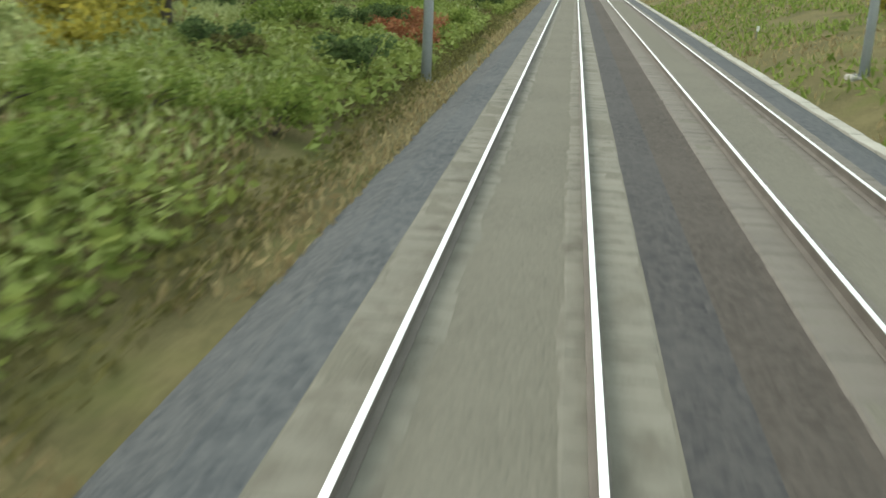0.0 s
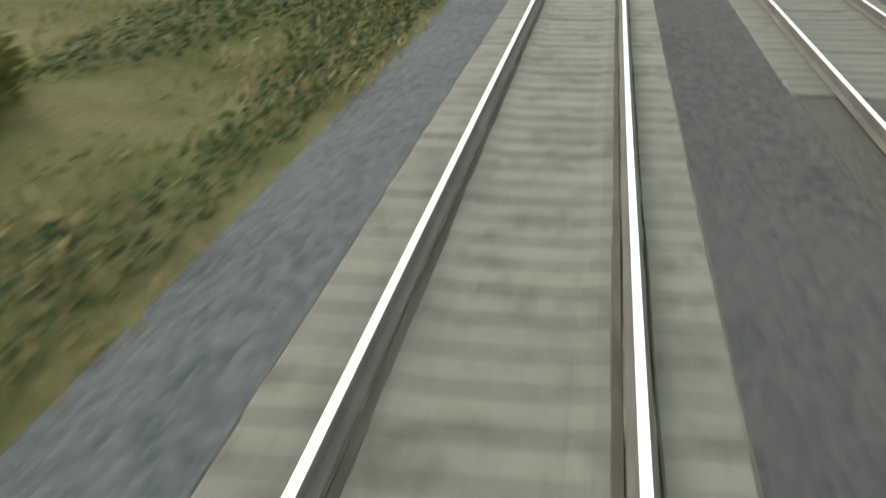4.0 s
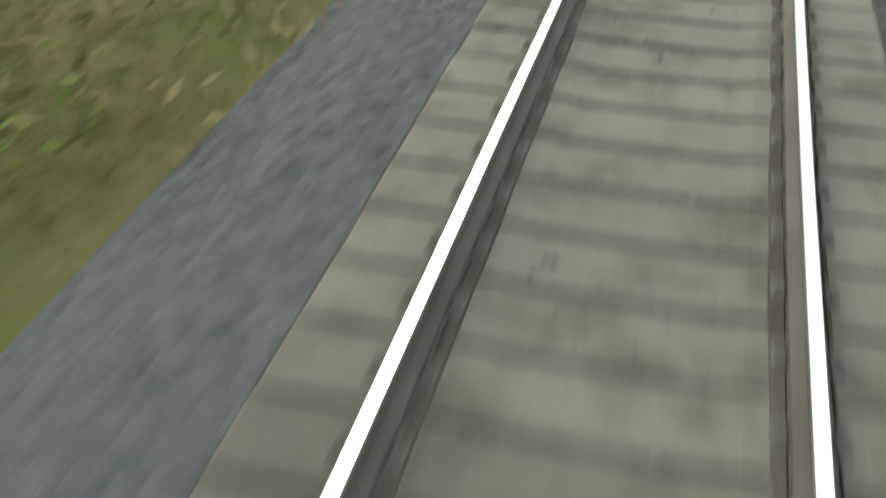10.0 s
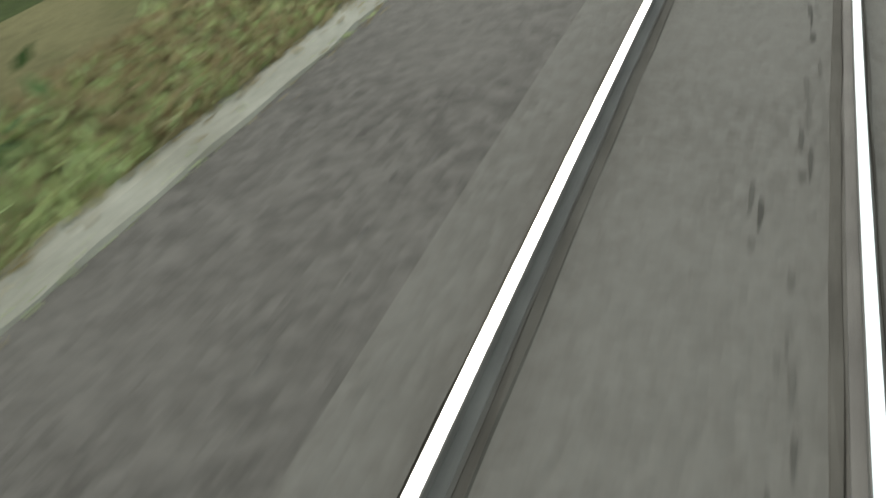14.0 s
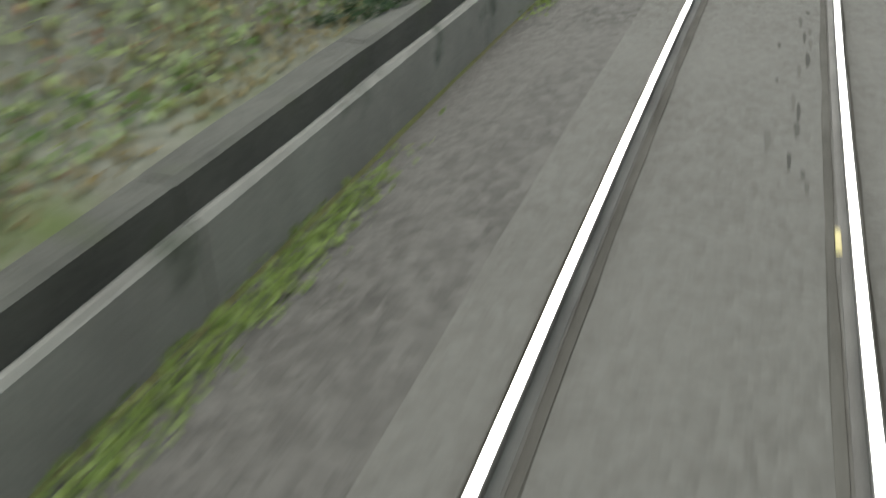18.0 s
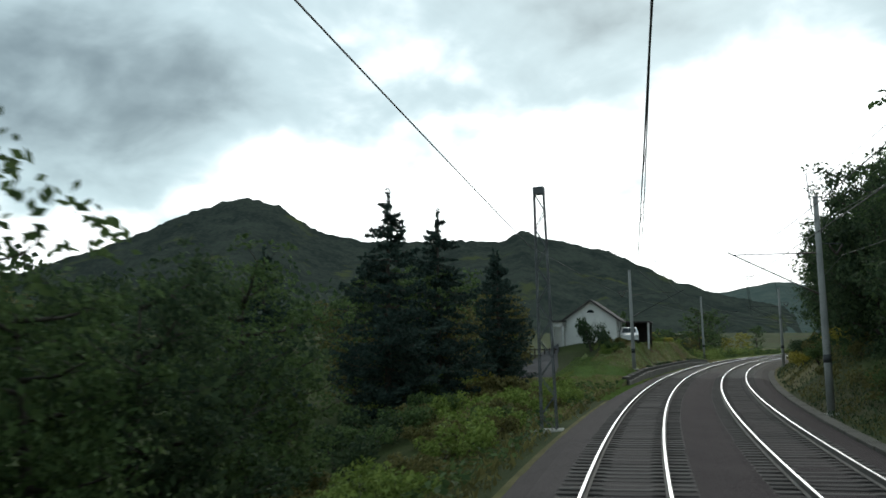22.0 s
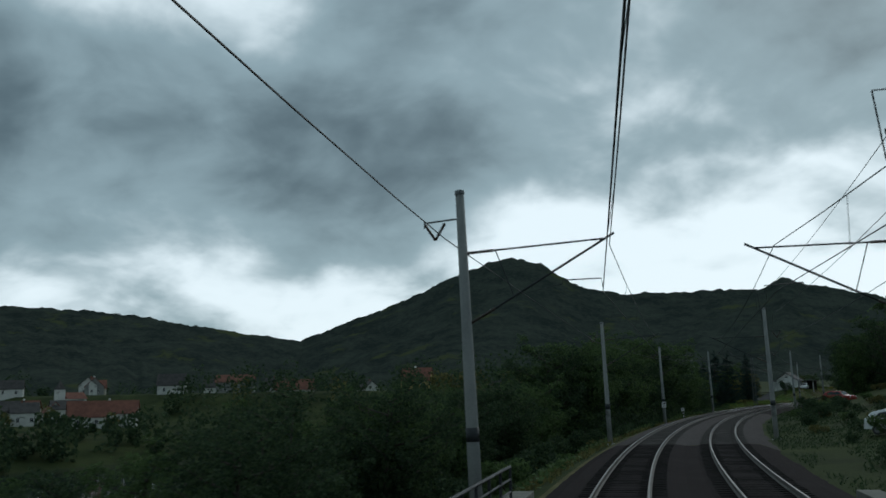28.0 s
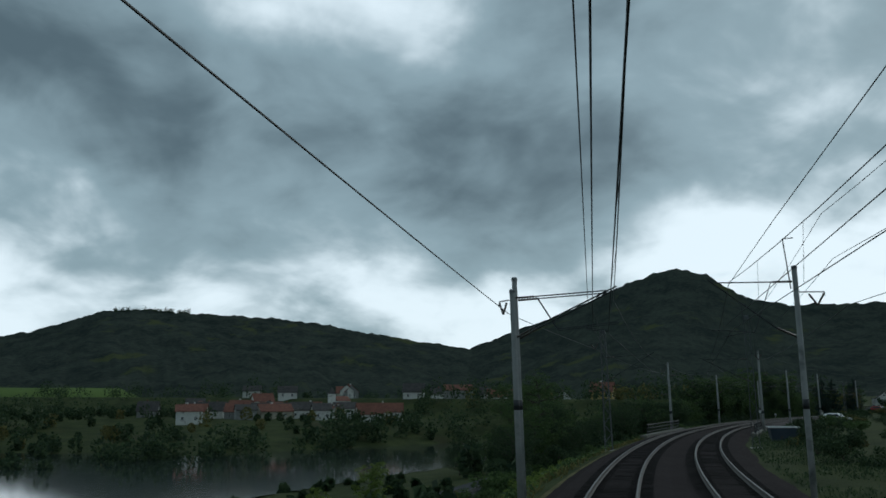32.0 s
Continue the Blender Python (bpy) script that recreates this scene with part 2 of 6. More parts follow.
PLASTER = material("white_rendered_wall", (0.66, 0.66, 0.63), (0.8, 0.79, 0.76), 0.5, 25, 0.9, 0.15, stain=(0.5, 0.49, 0.46), stain_scale=0.6)
ROOF_RED = material("red_roof_tile", (0.13, 0.05, 0.035), (0.24, 0.095, 0.062), 0.8, 10, 0.85, 0.3)
ROOF_DARK = material("dark_roof_tile", (0.035, 0.032, 0.032), (0.085, 0.075, 0.07), 0.8, 12, 0.85, 0.4)
GLASS = material("dark_window_glass", (0.015, 0.018, 0.02), (0.03, 0.035, 0.04), 1, 5, 0.08, 0.0)
TIMBER = material("dark_timber", (0.025, 0.02, 0.016), (0.06, 0.045, 0.035), 2, 30, 0.8, 0.3)
WHITE_PAINT = material("white_paint", (0.6, 0.6, 0.58), (0.78, 0.78, 0.76), 1, 30, 0.5, 0.05, stain=(0.35, 0.33, 0.28), stain_scale=2.0)
BLACK_PAINT = material("black_paint", (0.015, 0.015, 0.015), (0.03, 0.03, 0.03), 1, 30, 0.5, 0.05)


def leafy(name, dark, light):
    """Leaves: thin, so that part of the light comes through them."""
    m = material(name, dark, light, 0.35, 6.0, 0.75, 0.0, per="island", gloss=0.12)
    n, l = m.node_tree.nodes, m.node_tree.links
    b = n["Principled BSDF"]
    thin_, both = n.new("ShaderNodeBsdfTranslucent"), n.new("ShaderNodeMixShader")
    l.new(b.inputs["Base Color"].links[0].from_socket, thin_.inputs["Color"])
    both.inputs[0].default_value = 0.38
    l.new(b.outputs[0], both.inputs[1])
    l.new(thin_.outputs[0], both.inputs[2])
    l.new(both.outputs[0], n["Material Output"].inputs["Surface"])
    return m


LEAF = {k: leafy("leaves_" + k, d, c) for k, d, c in (
    ("green", (0.042, 0.072, 0.026), (0.115, 0.17, 0.064)), ("bright", (0.1, 0.15, 0.03), (0.23, 0.3, 0.08)),
    ("yellow", (0.2, 0.18, 0.03), (0.42, 0.37, 0.08)), ("dark", (0.026, 0.046, 0.025), (0.072, 0.106, 0.05)),
    ("dusty", (0.26, 0.31, 0.12), (0.42, 0.48, 0.23)), ("lawn", (0.11, 0.175, 0.042), (0.19, 0.27, 0.085)), ("pale", (0.13, 0.17, 0.04), (0.26, 0.32, 0.1)), ("olive", (0.08, 0.078, 0.028), (0.18, 0.17, 0.066)), ("rust", (0.2, 0.075, 0.035), (0.34, 0.16, 0.085)),
    ("spruce", (0.024, 0.042, 0.036), (0.06, 0.092, 0.075)), ("straw", (0.2, 0.155, 0.08), (0.36, 0.3, 0.165)))}


# ---- mesh helpers ----


def mesh(name, verts, faces, mats, which=None, smooth=False):
    me = bpy.data.meshes.new(name)
    me.from_pydata([tuple(v) for v in verts], [], faces)
    for m in mats if isinstance(mats, (list, tuple)) else [mats]:
        me.materials.append(m)
    if which is not None:
        me.polygons.foreach_set("material_index", which)
    if smooth:
        me.polygons.foreach_set("use_smooth", [True] * len(me.polygons))
    me.update()
    return me


def thing(name, label, category, group="", kind="", m=None, data=None):
    ob = new(name, data)
    if m is not None:
        ob.matrix_world = m
    return tagged(ob, label, category, group, kind)


def part(name, data, parent, label="", m=None):
    """One mesh object under a thing or a part; m: its pose in the parent's frame."""
    ob = new(name, data)
    ob.parent = parent
    if m is not None:
        ob.matrix_local = m
    if label:
        ob["label"] = label
    return ob


class Shape:
    """Collects boxes, prisms and tubes into one mesh."""

    def __init__(self):
        self.v, self.f = [], []

    def add(self, verts, faces):
        k = len(self.v)
        self.v += [tuple(p) for p in verts]
        self.f += [tuple(i + k for i in q) for q in faces]
        return self

    def box(self, x0, x1, y0, y1, z0, z1, bevel=0.0):
        if not bevel:
            c = [(x, y, z) for z in (z0, z1) for y in (y0, y1) for x in (x0, x1)]
            return self.add(c, [(0, 2, 3, 1), (4, 5, 7, 6), (0, 1, 5, 4), (2, 6, 7, 3), (0, 4, 6, 2), (1, 3, 7, 5)])
        e = bevel
        ring = lambda i, z: [(x0 + i, y0 + e, z), (x0 + e, y0 + i, z), (x1 - e, y0 + i, z), (x1 - i, y0 + e, z), (x1 - i, y1 - e, z), (x1 - e, y1 - i, z), (x0 + e, y1 - i, z), (x0 + i, y1 - e, z)]
        c = ring(0, z0) + ring(0, z1 - e) + ring(e * 0.9, z1)
        f = [tuple(range(7, -1, -1)), tuple(range(16, 24))]
        for r in (0, 8):
            f += [(r + i, r + (i + 1) % 8, r + 8 + (i + 1) % 8, r + 8 + i) for i in range(8)]
        return self.add(c, f)

    def tube(self, pts, radii, sides=8, cap=True):
        pts = [Vector(p) for p in pts]
        if isinstance(radii, (int, float)):
            radii = [radii] * len(pts)
        v, f = [], []
        for i, p in enumerate(pts):
            d = (pts[min(i + 1, len(pts) - 1)] - pts[max(i - 1, 0)]).normalized()
            x = d.orthogonal().normalized() if abs(d.z) > 0.95 else Vector((d.y, -d.x, 0)).normalized()
            y = d.cross(x)
            v += [p + radii[i] * (math.cos(2 * math.pi * j / sides) * x + math.sin(2 * math.pi * j / sides) * y) for j in range(sides)]
        for i in range(len(pts) - 1):
            f += [(i * sides + j, i * sides + (j + 1) % sides, (i + 1) * sides + (j + 1) % sides, (i + 1) * sides + j) for j in range(sides)]
        if cap:
            f += [tuple(range(sides - 1, -1, -1)), tuple(range(len(v) - sides, len(v)))]
        return self.add(v, f)

    def beam(self, p, q, w, d=None):
        """A straight flat bar from p to q."""
        return self.tube((p, q), (w if d is None else (w + d) / 2) * 0.62, 4)

    def mesh(self, name, mats, smooth=False):
        return mesh(name, self.v, self.f, mats, smooth=smooth)


def sweep(name, profile, s0, s1, step, mats, which=None, closed=True, shift=0.0, rough=0.0, smooth=False):
    """A profile of (a, z) points drawn along the line."""
    rng = np.random.default_rng(5)
    n = max(2, int((s1 - s0) / step) + 1)
    k = len(profile)
    v, f, mi = [], [], []
    for i in range(n):
        s = s0 + (s1 - s0) * i / (n - 1)
        for a, z in profile:
            v.append(at(s, a + shift + rough * rng.normal(), z + rough * rng.normal()))
    for i in range(n - 1):
        for j in range(k if closed else k - 1):
            f.append((i * k + j, (i + 1) * k + j, (i + 1) * k + (j + 1) % k, i * k + (j + 1) % k))
            if which:
                mi.append(which[j])
    if closed:
        f += [tuple(range(k)), tuple(range((n - 1) * k, n * k))[::-1]]
        if which:
            mi += [which[0]] * 2
    return mesh(name, v, f, mats, mi if which else None, smooth)



# ---- ground ----
FLAT_R = ((6.1, -0.5), (7.2, -0.5), (8.2, 0.0), (12, 1.2), (20, 2.5), (60, 8), (450, 30))
SECTIONS = (  # distance along the line, then the cross-section (a, z)
    (-500, ((-900, 14), (-200, 6), (-60, 3), (-20, 1.2), (-10, 0.6), (-6, 0.1), (-4, -0.35), (-3, -0.45), (-2.2, -0.5)) + FLAT_R),
    (110, ((-900, 14), (-200, 6), (-60, 3), (-20, 1.2), (-10, 0.6), (-6, 0.1), (-4, -0.35), (-3, -0.45), (-2.2, -0.5)) + FLAT_R),
    (180, ((-900, 10), (-60, 0), (-20, -0.6), (-8, -0.5), (-5, -0.3), (-3.2, -0.4), (-2.3, -0.5)) + FLAT_R),
    (480, ((-900, 10), (-60, 0), (-20, -0.6), (-8, -0.5), (-5, -0.3), (-3.2, -0.4), (-2.3, -0.5)) + FLAT_R),
    (486, ((-900, 10), (-60, 2), (-20, 0.6), (-8, 0.3), (-5, 0.1), (-3.12, 0.0), (-3.08, -0.5), (-2.3, -0.5), (6.1, -0.5), (7.3, -0.4), (9, 1.0), (12, 2.8), (20, 6.5), (40, 13), (60, 18), (450, 70))),
    (498, ((-900, 12), (-60, 4), (-25, 1.0), (-16, 0.4), (-13, 1.2), (-11.5, 2.3), (-4.9, 2.3), (-4.2, 1.3), (-3.9, 0.85), (-3.5, 0.42), (-3.12, 0.29), (-3.08, -0.5), (-2.3, -0.5), (6.1, -0.5), (7.3, -0.4), (9, 1.0), (12, 2.8), (20, 6.5), (40, 13), (60, 18), (450, 70))),
    (532, ((-900, 12), (-60, 4), (-25, 1.0), (-16, 0.4), (-13, 1.2), (-11.5, 2.3), (-4.9, 2.3), (-4.2, 1.3), (-3.9, 0.85), (-3.5, 0.42), (-3.12, 0.29), (-3.08, -0.5), (-2.3, -0.5), (6.1, -0.5), (7.3, -0.4), (9, 1.0), (12, 2.8), (20, 6.5), (40, 13), (60, 18), (450, 70))),
    (541, ((-900, 6), (-60, 0), (-25, 0.0), (-16, -0.1), (-11.5, 0.4), (-5.6, 0.9), (-4.2, 0.45), (-3.6, 0.25), (-3.12, 0.14), (-3.08, -0.5), (-2.3, -0.5), (6.1, -0.5), (7.3, -0.4), (9, 1.0), (12, 2.8), (20, 6.5), (40, 13), (60, 18), (450, 70))),
    (552, ((-900, 0), (-60, -3), (-25, -0.8), (-12, -0.5), (-6, -0.4), (-3.6, -0.2), (-3.12, -0.16), (-3.08, -0.5), (-2.3, -0.5), (6.1, -0.5), (7.3, -0.4), (9, 1.0), (12, 2.8), (20, 6.5), (40, 13), (60, 18), (450, 70))),
    (554, ((-900, 0), (-60, -3), (-25, -1.0), (-12, -0.5), (-6, -0.45), (-3.6, -0.45), (-3.12, -0.5), (-3.08, -0.5), (-2.3, -0.5), (6.1, -0.5), (7.3, -0.4), (9, 1.0), (12, 2.8), (20, 6.5), (40, 13), (60, 18), (450, 70))),
    (572, ((-900, 20), (-330, -1), (-180, -3), (-140, -5), (-125, -9), (-120, -11), (-75, -11), (-66, -7), (-25, -2.5), (-12, -1.2), (-6, -0.7), (-3.6, -0.6), (-2.3, -0.5), (6.1, -0.5), (7.2, -0.5), (9, 0.1), (14, 1.6), (30, 6), (60, 12), (450, 60))),
    (600, ((-900, 30), (-500, 8), (-330, -1), (-180, -3), (-140, -5), (-125, -9), (-120, -11), (-60, -11), (-52, -8.5), (-25, -6), (-12, -4), (-6, -2), (-3.8, -0.8), (-2.6, -0.5), (6.1, -0.5), (7.2, -0.5), (9, 0.0), (14, 1.2), (30, 5), (60, 10), (450, 50))),
    (700, ((-900, 30), (-500, 8), (-330, -1), (-262, -4), (-245, -9), (-240, -11), (-60, -11), (-52, -8.5), (-25, -6), (-12, -4), (-6, -2), (-3.8, -0.8), (-2.6, -0.5), (6.1, -0.5), (7.2, -0.6), (10, -0.5), (30, 1), (60, 4), (450, 40))),
    (1100, ((-900, 30), (-500, 8), (-330, -1), (-262, -4), (-245, -9), (-240, -11), (-60, -11), (-52, -8.5), (-25, -6), (-12, -4), (-6, -2), (-3.8, -0.8), (-2.6, -0.5), (6.1, -0.5), (7.2, -0.6), (10, -0.5), (30, 1), (60, 4), (450, 40))))


def ground_z(s, a):
    for (s0, p0), (s1, p1) in zip(SECTIONS, SECTIONS[1:]):
        if s <= s1:
            break
    k = min(max((s - s0) / (s1 - s0), 0), 1)
    z0 = np.interp(a, [p[0] for p in p0], [p[1] for p in p0])
    z1 = np.interp(a, [p[0] for p in p1], [p[1] for p in p1])
    return float(z0 + (z1 - z0) * k)


def build_ground():
    across = (-1500, -900, -600, -450, -330, -280, -262, -250, -245, -240, -210, -180, -150, -140, -125, -120, -90, -70, -60, -52, -40, -30, -22, -16, -12, -9.5, -8, -7, -6, -5.2, -4.5, -3.9, -3.5, -3.12, -3.08, -2.7, -2.3, 2, 6.1, 6.6, 7.2, 8.2, 9.5, 11.5, 14, 18, 24, 32, 45, 60, 110, 200, 320, 450)
    along = [float(s) for s in np.arange(-450, 480, 6)] + [float(s) for s in np.arange(480, 620, 1.5)] + [float(s) for s in np.arange(620, 1060, 5)]
    v, f, mi = [], [], []
    for s in along:
        for a in across:
            b = 0.0 if -2.9 < a < 6.4 else min(0.5, 0.03 + abs(a) * 0.01)
            z = ground_z(s, a) + b * noise.noise((s * 0.35, a * 0.5, 1.3))
            v.append(at(s, a, z))
    k = len(across)
    for i in range(len(along) - 1):
        for j in range(k - 1):
            f.append((i * k + j, (i + 1) * k + j, (i + 1) * k + j + 1, i * k + j + 1))
            m = (across[j] + across[j + 1]) / 2
            mi.append(2 if -6.5 < m < -3.2 and 484 < along[i] < 533 else 0 if (-6 < m < 9 and along[i] < 556) or (-40 < m < 24 and along[i] < 330) or -2.7 < m < 6.2 else 1)
    thing("ground", "uneven grassy ground along the railway line", "ground", kind="structure", data=mesh("ground", v, f, [EARTH, MEADOW, BANK_SOIL], mi, True))
    sh = Shape()
    c, n = at(500, 0, -12), 48
    sh.add([c + Vector((9000 * math.cos(2 * math.pi * i / n), 9000 * math.sin(2 * math.pi * i / n), 0)) for i in range(n)], [tuple(range(n))])
    thing("valley_floor", "wide valley floor of fields and woods", "ground", kind="structure", data=sh.mesh("valley_floor", MEADOW))


build_ground()


def build_river():
    m = material("river_water", (0.02, 0.028, 0.026), (0.035, 0.045, 0.042), 0.05, 1.2, 0.06, 0.04, depth=0.03)
    thing("river", "calm grey river reflecting the overcast sky", "river", kind="structure", data=sweep("river", ((-238, -9.3), (-150, -9.3), (-58, -9.3)), 560, 1050, 20, m, closed=False))


build_river()

# ---- hills ----
HUB = at(790)
RIDGES = (  # name, label, distance of the crest, (turn in degrees, angle of the skyline)
    ("wooded_ridge", "long low ridge covered in dark forest", 2850, ((150, 3.0), (125, 3.2), (110, 3.2), (103, 3.4), (99.4, 3.75), (98.1, 4.0), (94.1, 5.26), (92.3, 5.35), (88.6, 5.14), (85.1, 5.0), (82.7, 4.72), (78.5, 4.0), (73.9, 3.25), (69, 2.4)), FOREST),
    ("wooded_hill", "steep dome-shaped hill covered in dark forest", 2900, ((80, 1.0), (75, 2.5), (73.5, 3.4), (71.2, 4.2), (68.2, 5.3), (65, 6.75), (63.2, 7.4), (62, 7.66), (60.9, 7.45), (60.1, 7.15), (58.6, 6.15), (57.4, 5.7), (55, 5.3), (51.5, 4.6), (48, 3.6), (45, 2.5)), FOREST),
    ("wooded_hill", "forested ridge with a small rocky knob", 2950, ((60, 3.4), (55.5, 5.4), (52.5, 5.4), (50, 5.4), (48.4, 5.3), (47.4, 5.92), (46.3, 5.55), (45, 5.2), (42.8, 4.72), (40.7, 3.7), (39.4, 3.05), (37, 2.3), (33, 1.4)), FOREST),
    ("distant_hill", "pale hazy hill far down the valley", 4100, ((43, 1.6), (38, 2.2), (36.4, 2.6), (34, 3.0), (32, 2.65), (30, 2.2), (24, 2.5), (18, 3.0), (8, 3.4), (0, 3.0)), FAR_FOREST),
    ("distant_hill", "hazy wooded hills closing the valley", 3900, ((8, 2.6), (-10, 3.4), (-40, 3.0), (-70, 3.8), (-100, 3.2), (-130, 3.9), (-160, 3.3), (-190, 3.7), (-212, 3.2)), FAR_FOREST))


def build_hill(name, label, far, profile, mat):
    turns = [p[0] for p in profile][::-1]
    rise = [p[1] for p in profile][::-1]
    step = 0.16 if far < 3500 else 0.5
    cols = int((turns[-1] - turns[0]) / step)
    rows = [0.26 + 0.74 * math.sin(math.pi / 2 * j / 26) for j in range(27)] + [1.03, 1.1, 1.25]
    v, f = [], []
    for i in range(cols + 1):
        t = turns[0] + (turns[-1] - turns[0]) * i / cols
        top = far * math.tan(radians(float(np.interp(t, turns, rise))))
        edge = min(1, i / 6, (cols - i) / 6)
        for k in rows:
            g = ((min(k, 1) - 0.26) / 0.74)
            h = top * (0.55 * g ** 1.6 + 0.45 * g ** 3.2) if k <= 1 else top * (1 - (k - 1) * 0.9)
            x, y = HUB.x - far * k * math.sin(radians(t)), HUB.y + far * k * math.cos(radians(t))
            h += 42 * g * (1 - g) * 4 * noise.noise((x * 0.004, y * 0.004, 0.5)) + (5 + 4 * (k < 0.99)) * noise.noise((x * 0.03, y * 0.03, 2.0)) * edge
            h += 4.5 * noise.noise((x * 0.07, y * 0.07, 5.0)) + 3 * noise.noise((x * 0.19, y * 0.19, 9.0))
            v.append((x, y, -12 + (h + 12) * max(edge, 0.15)))
    n = len(rows)
    for i in range(cols):
        f += [(i * n + j, (i + 1) * n + j, (i + 1) * n + j + 1, i * n + j + 1) for j in range(n - 1)]
    thing(name, label, "hill", kind="structure", data=mesh(name, v, f, mat, smooth=True))


for ridge in RIDGES:
    build_hill(*ridge)


def build_hillside_field():
    """A mown field on the rise past the village."""
    v, f, n = [], [], 13
    for i in range(40):
        t = 91.5 + i * 0.4
        for j in range(n):
            k = 640 + 24 * j
            x, y = HUB.x - k * math.sin(radians(t)), HUB.y + k * math.cos(radians(t))
            g = math.sin(math.pi * j / (n - 1)) ** 0.8 * min(1, i / 10)
            v.append((x, y, -8 + 25 * g + 0.6 * noise.noise((x * 0.03, y * 0.03, 4))))
    for i in range(39):
        f += [(i * n + j, (i + 1) * n + j, (i + 1) * n + j + 1, i * n + j + 1) for j in range(n - 1)]
    thing("field", "light green mown field on the hillside", "field", kind="structure", data=mesh("field", v, f, FIELD, smooth=True))


build_hillside_field()

# ---- the permanent way ----
OTHER = 3.906
FIRST, LAST = -420.0, 1000.0


def build_bed():
    prof = lambda g, e: ((-e - 0.35, -0.8), (-e, -0.38 if e > 3 else -0.46), (-1.8, -0.2), (-1.29, max(-0.178, g - 0.012)), (-1.2, g), (1.2, g), (1.29, max(-0.178, g - 0.012)), (1.9, -0.24), (2.5, -0.23), (2.63, -0.19), (2.7, g), (5.1, g), (5.17, -0.19), (5.75, -0.22), (6.5, -0.5), (6.9, -0.62))
    mid = lambda x, y, o: (0, 0, 0, x, x, x, y, y, y, x, x, x, o, 0, 0)
    for name, s0, s1, g, e, ms, band in (("ballast_bed", FIRST, 120, -0.177, 2.42, (BALLAST, BALLAST_DUSTY, BALLAST_SOIL, BALLAST_DARK), (0, 0, 0, 1, 1, 1, 3, 2, 2, 1, 1, 1, 0, 0, 0)),
                                      ("ballast_bed", 120, 320, -0.203, 2.6, (BALLAST, BALLAST_DARK, BALLAST_JOINT), mid(2, 1, 1)),
                                      ("ballast_bed", 320, 371, -0.203, 2.92, (BALLAST_BROWN, BALLAST_JOINT), mid(1, 0, 0)),
                                      ("ballast_bed", 371, 391, -0.199, 3.08, (BALLAST_BROWN, BALLAST_TAN), mid(1, 0, 0)),
                                      ("ballast_bed", 391, 484, -0.154, 3.08, (BALLAST_BROWN, BALLAST_TAN), mid(1, 0, 0)),
                                      ("ballast_bed", 484, 518.5, -0.154, 2.75, (BALLAST_BROWN, BALLAST_TAN), mid(1, 0, 0)),
                                      ("ballast_bed", 518.5, 530, -0.2, 2.68, (BALLAST_BLEND,), mid(0, 0, 0)),
                                      ("ballast_bed", 530, 543, -0.2, 2.56, (BALLAST_BLEND, BALLAST_CURVE), mid(0, 1, 0)),
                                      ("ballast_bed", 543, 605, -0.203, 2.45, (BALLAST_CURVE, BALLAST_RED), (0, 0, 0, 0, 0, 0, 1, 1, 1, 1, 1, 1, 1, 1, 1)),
                                      ("ballast_bed", 605, 645, -0.208, 2.43, (BALLAST_DEEP, BALLAST_FAR), (0, 0, 0, 0, 0, 0, 0, 1, 1, 1, 1, 1, 1, 1, 1)),
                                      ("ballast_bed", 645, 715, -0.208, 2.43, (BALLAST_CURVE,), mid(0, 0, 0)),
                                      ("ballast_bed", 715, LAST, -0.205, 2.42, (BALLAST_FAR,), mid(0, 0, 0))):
        thing(name, "bed of broken grey-brown ballast stone under the tracks", "ballast", kind="structure", data=sweep(name, prof(g, e), s0, s1, 1.0, ms, band, False, rough=0.003 if s0 in (FIRST, 120, 320, 371, 391, 484) else 0.008))


build_bed()

RAIL = ((-0.07, -0.16), (0.07, -0.16), (0.065, -0.148), (0.012, -0.132), (0.012, -0.045), (0.034, -0.034), (0.034, -0.006), (0.028, -0.001), (-0.028, -0.001), (-0.034, -0.006), (-0.034, -0.034), (-0.012, -0.045), (-0.012, -0.132), (-0.065, -0.148))


def build_rails():
    for track in (0.0, OTHER):
        for side in (-0.7525, 0.7525):
            r = thing("rail", "long steel rail, rusty web and bright running top", "rail", "rails of the two tracks", data=sweep("rail", RAIL, FIRST, LAST, 2.0, RAIL_SIDE, shift=track + side))
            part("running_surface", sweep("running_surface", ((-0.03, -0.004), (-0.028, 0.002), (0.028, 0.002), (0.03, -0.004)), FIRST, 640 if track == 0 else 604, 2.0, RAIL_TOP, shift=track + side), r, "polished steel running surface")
            # From here the darker copy stands in for less reflected sky.
            part("running_surface", sweep("running_surface", ((-0.03, -0.004), (-0.028, 0.002), (0.028, 0.002), (0.03, -0.004)), 640 if track == 0 else 604, LAST, 2.0, RAIL_LESS_SKY, shift=track + side), r, "steel running surface with weaker sky reflection put into its colour")


build_rails()

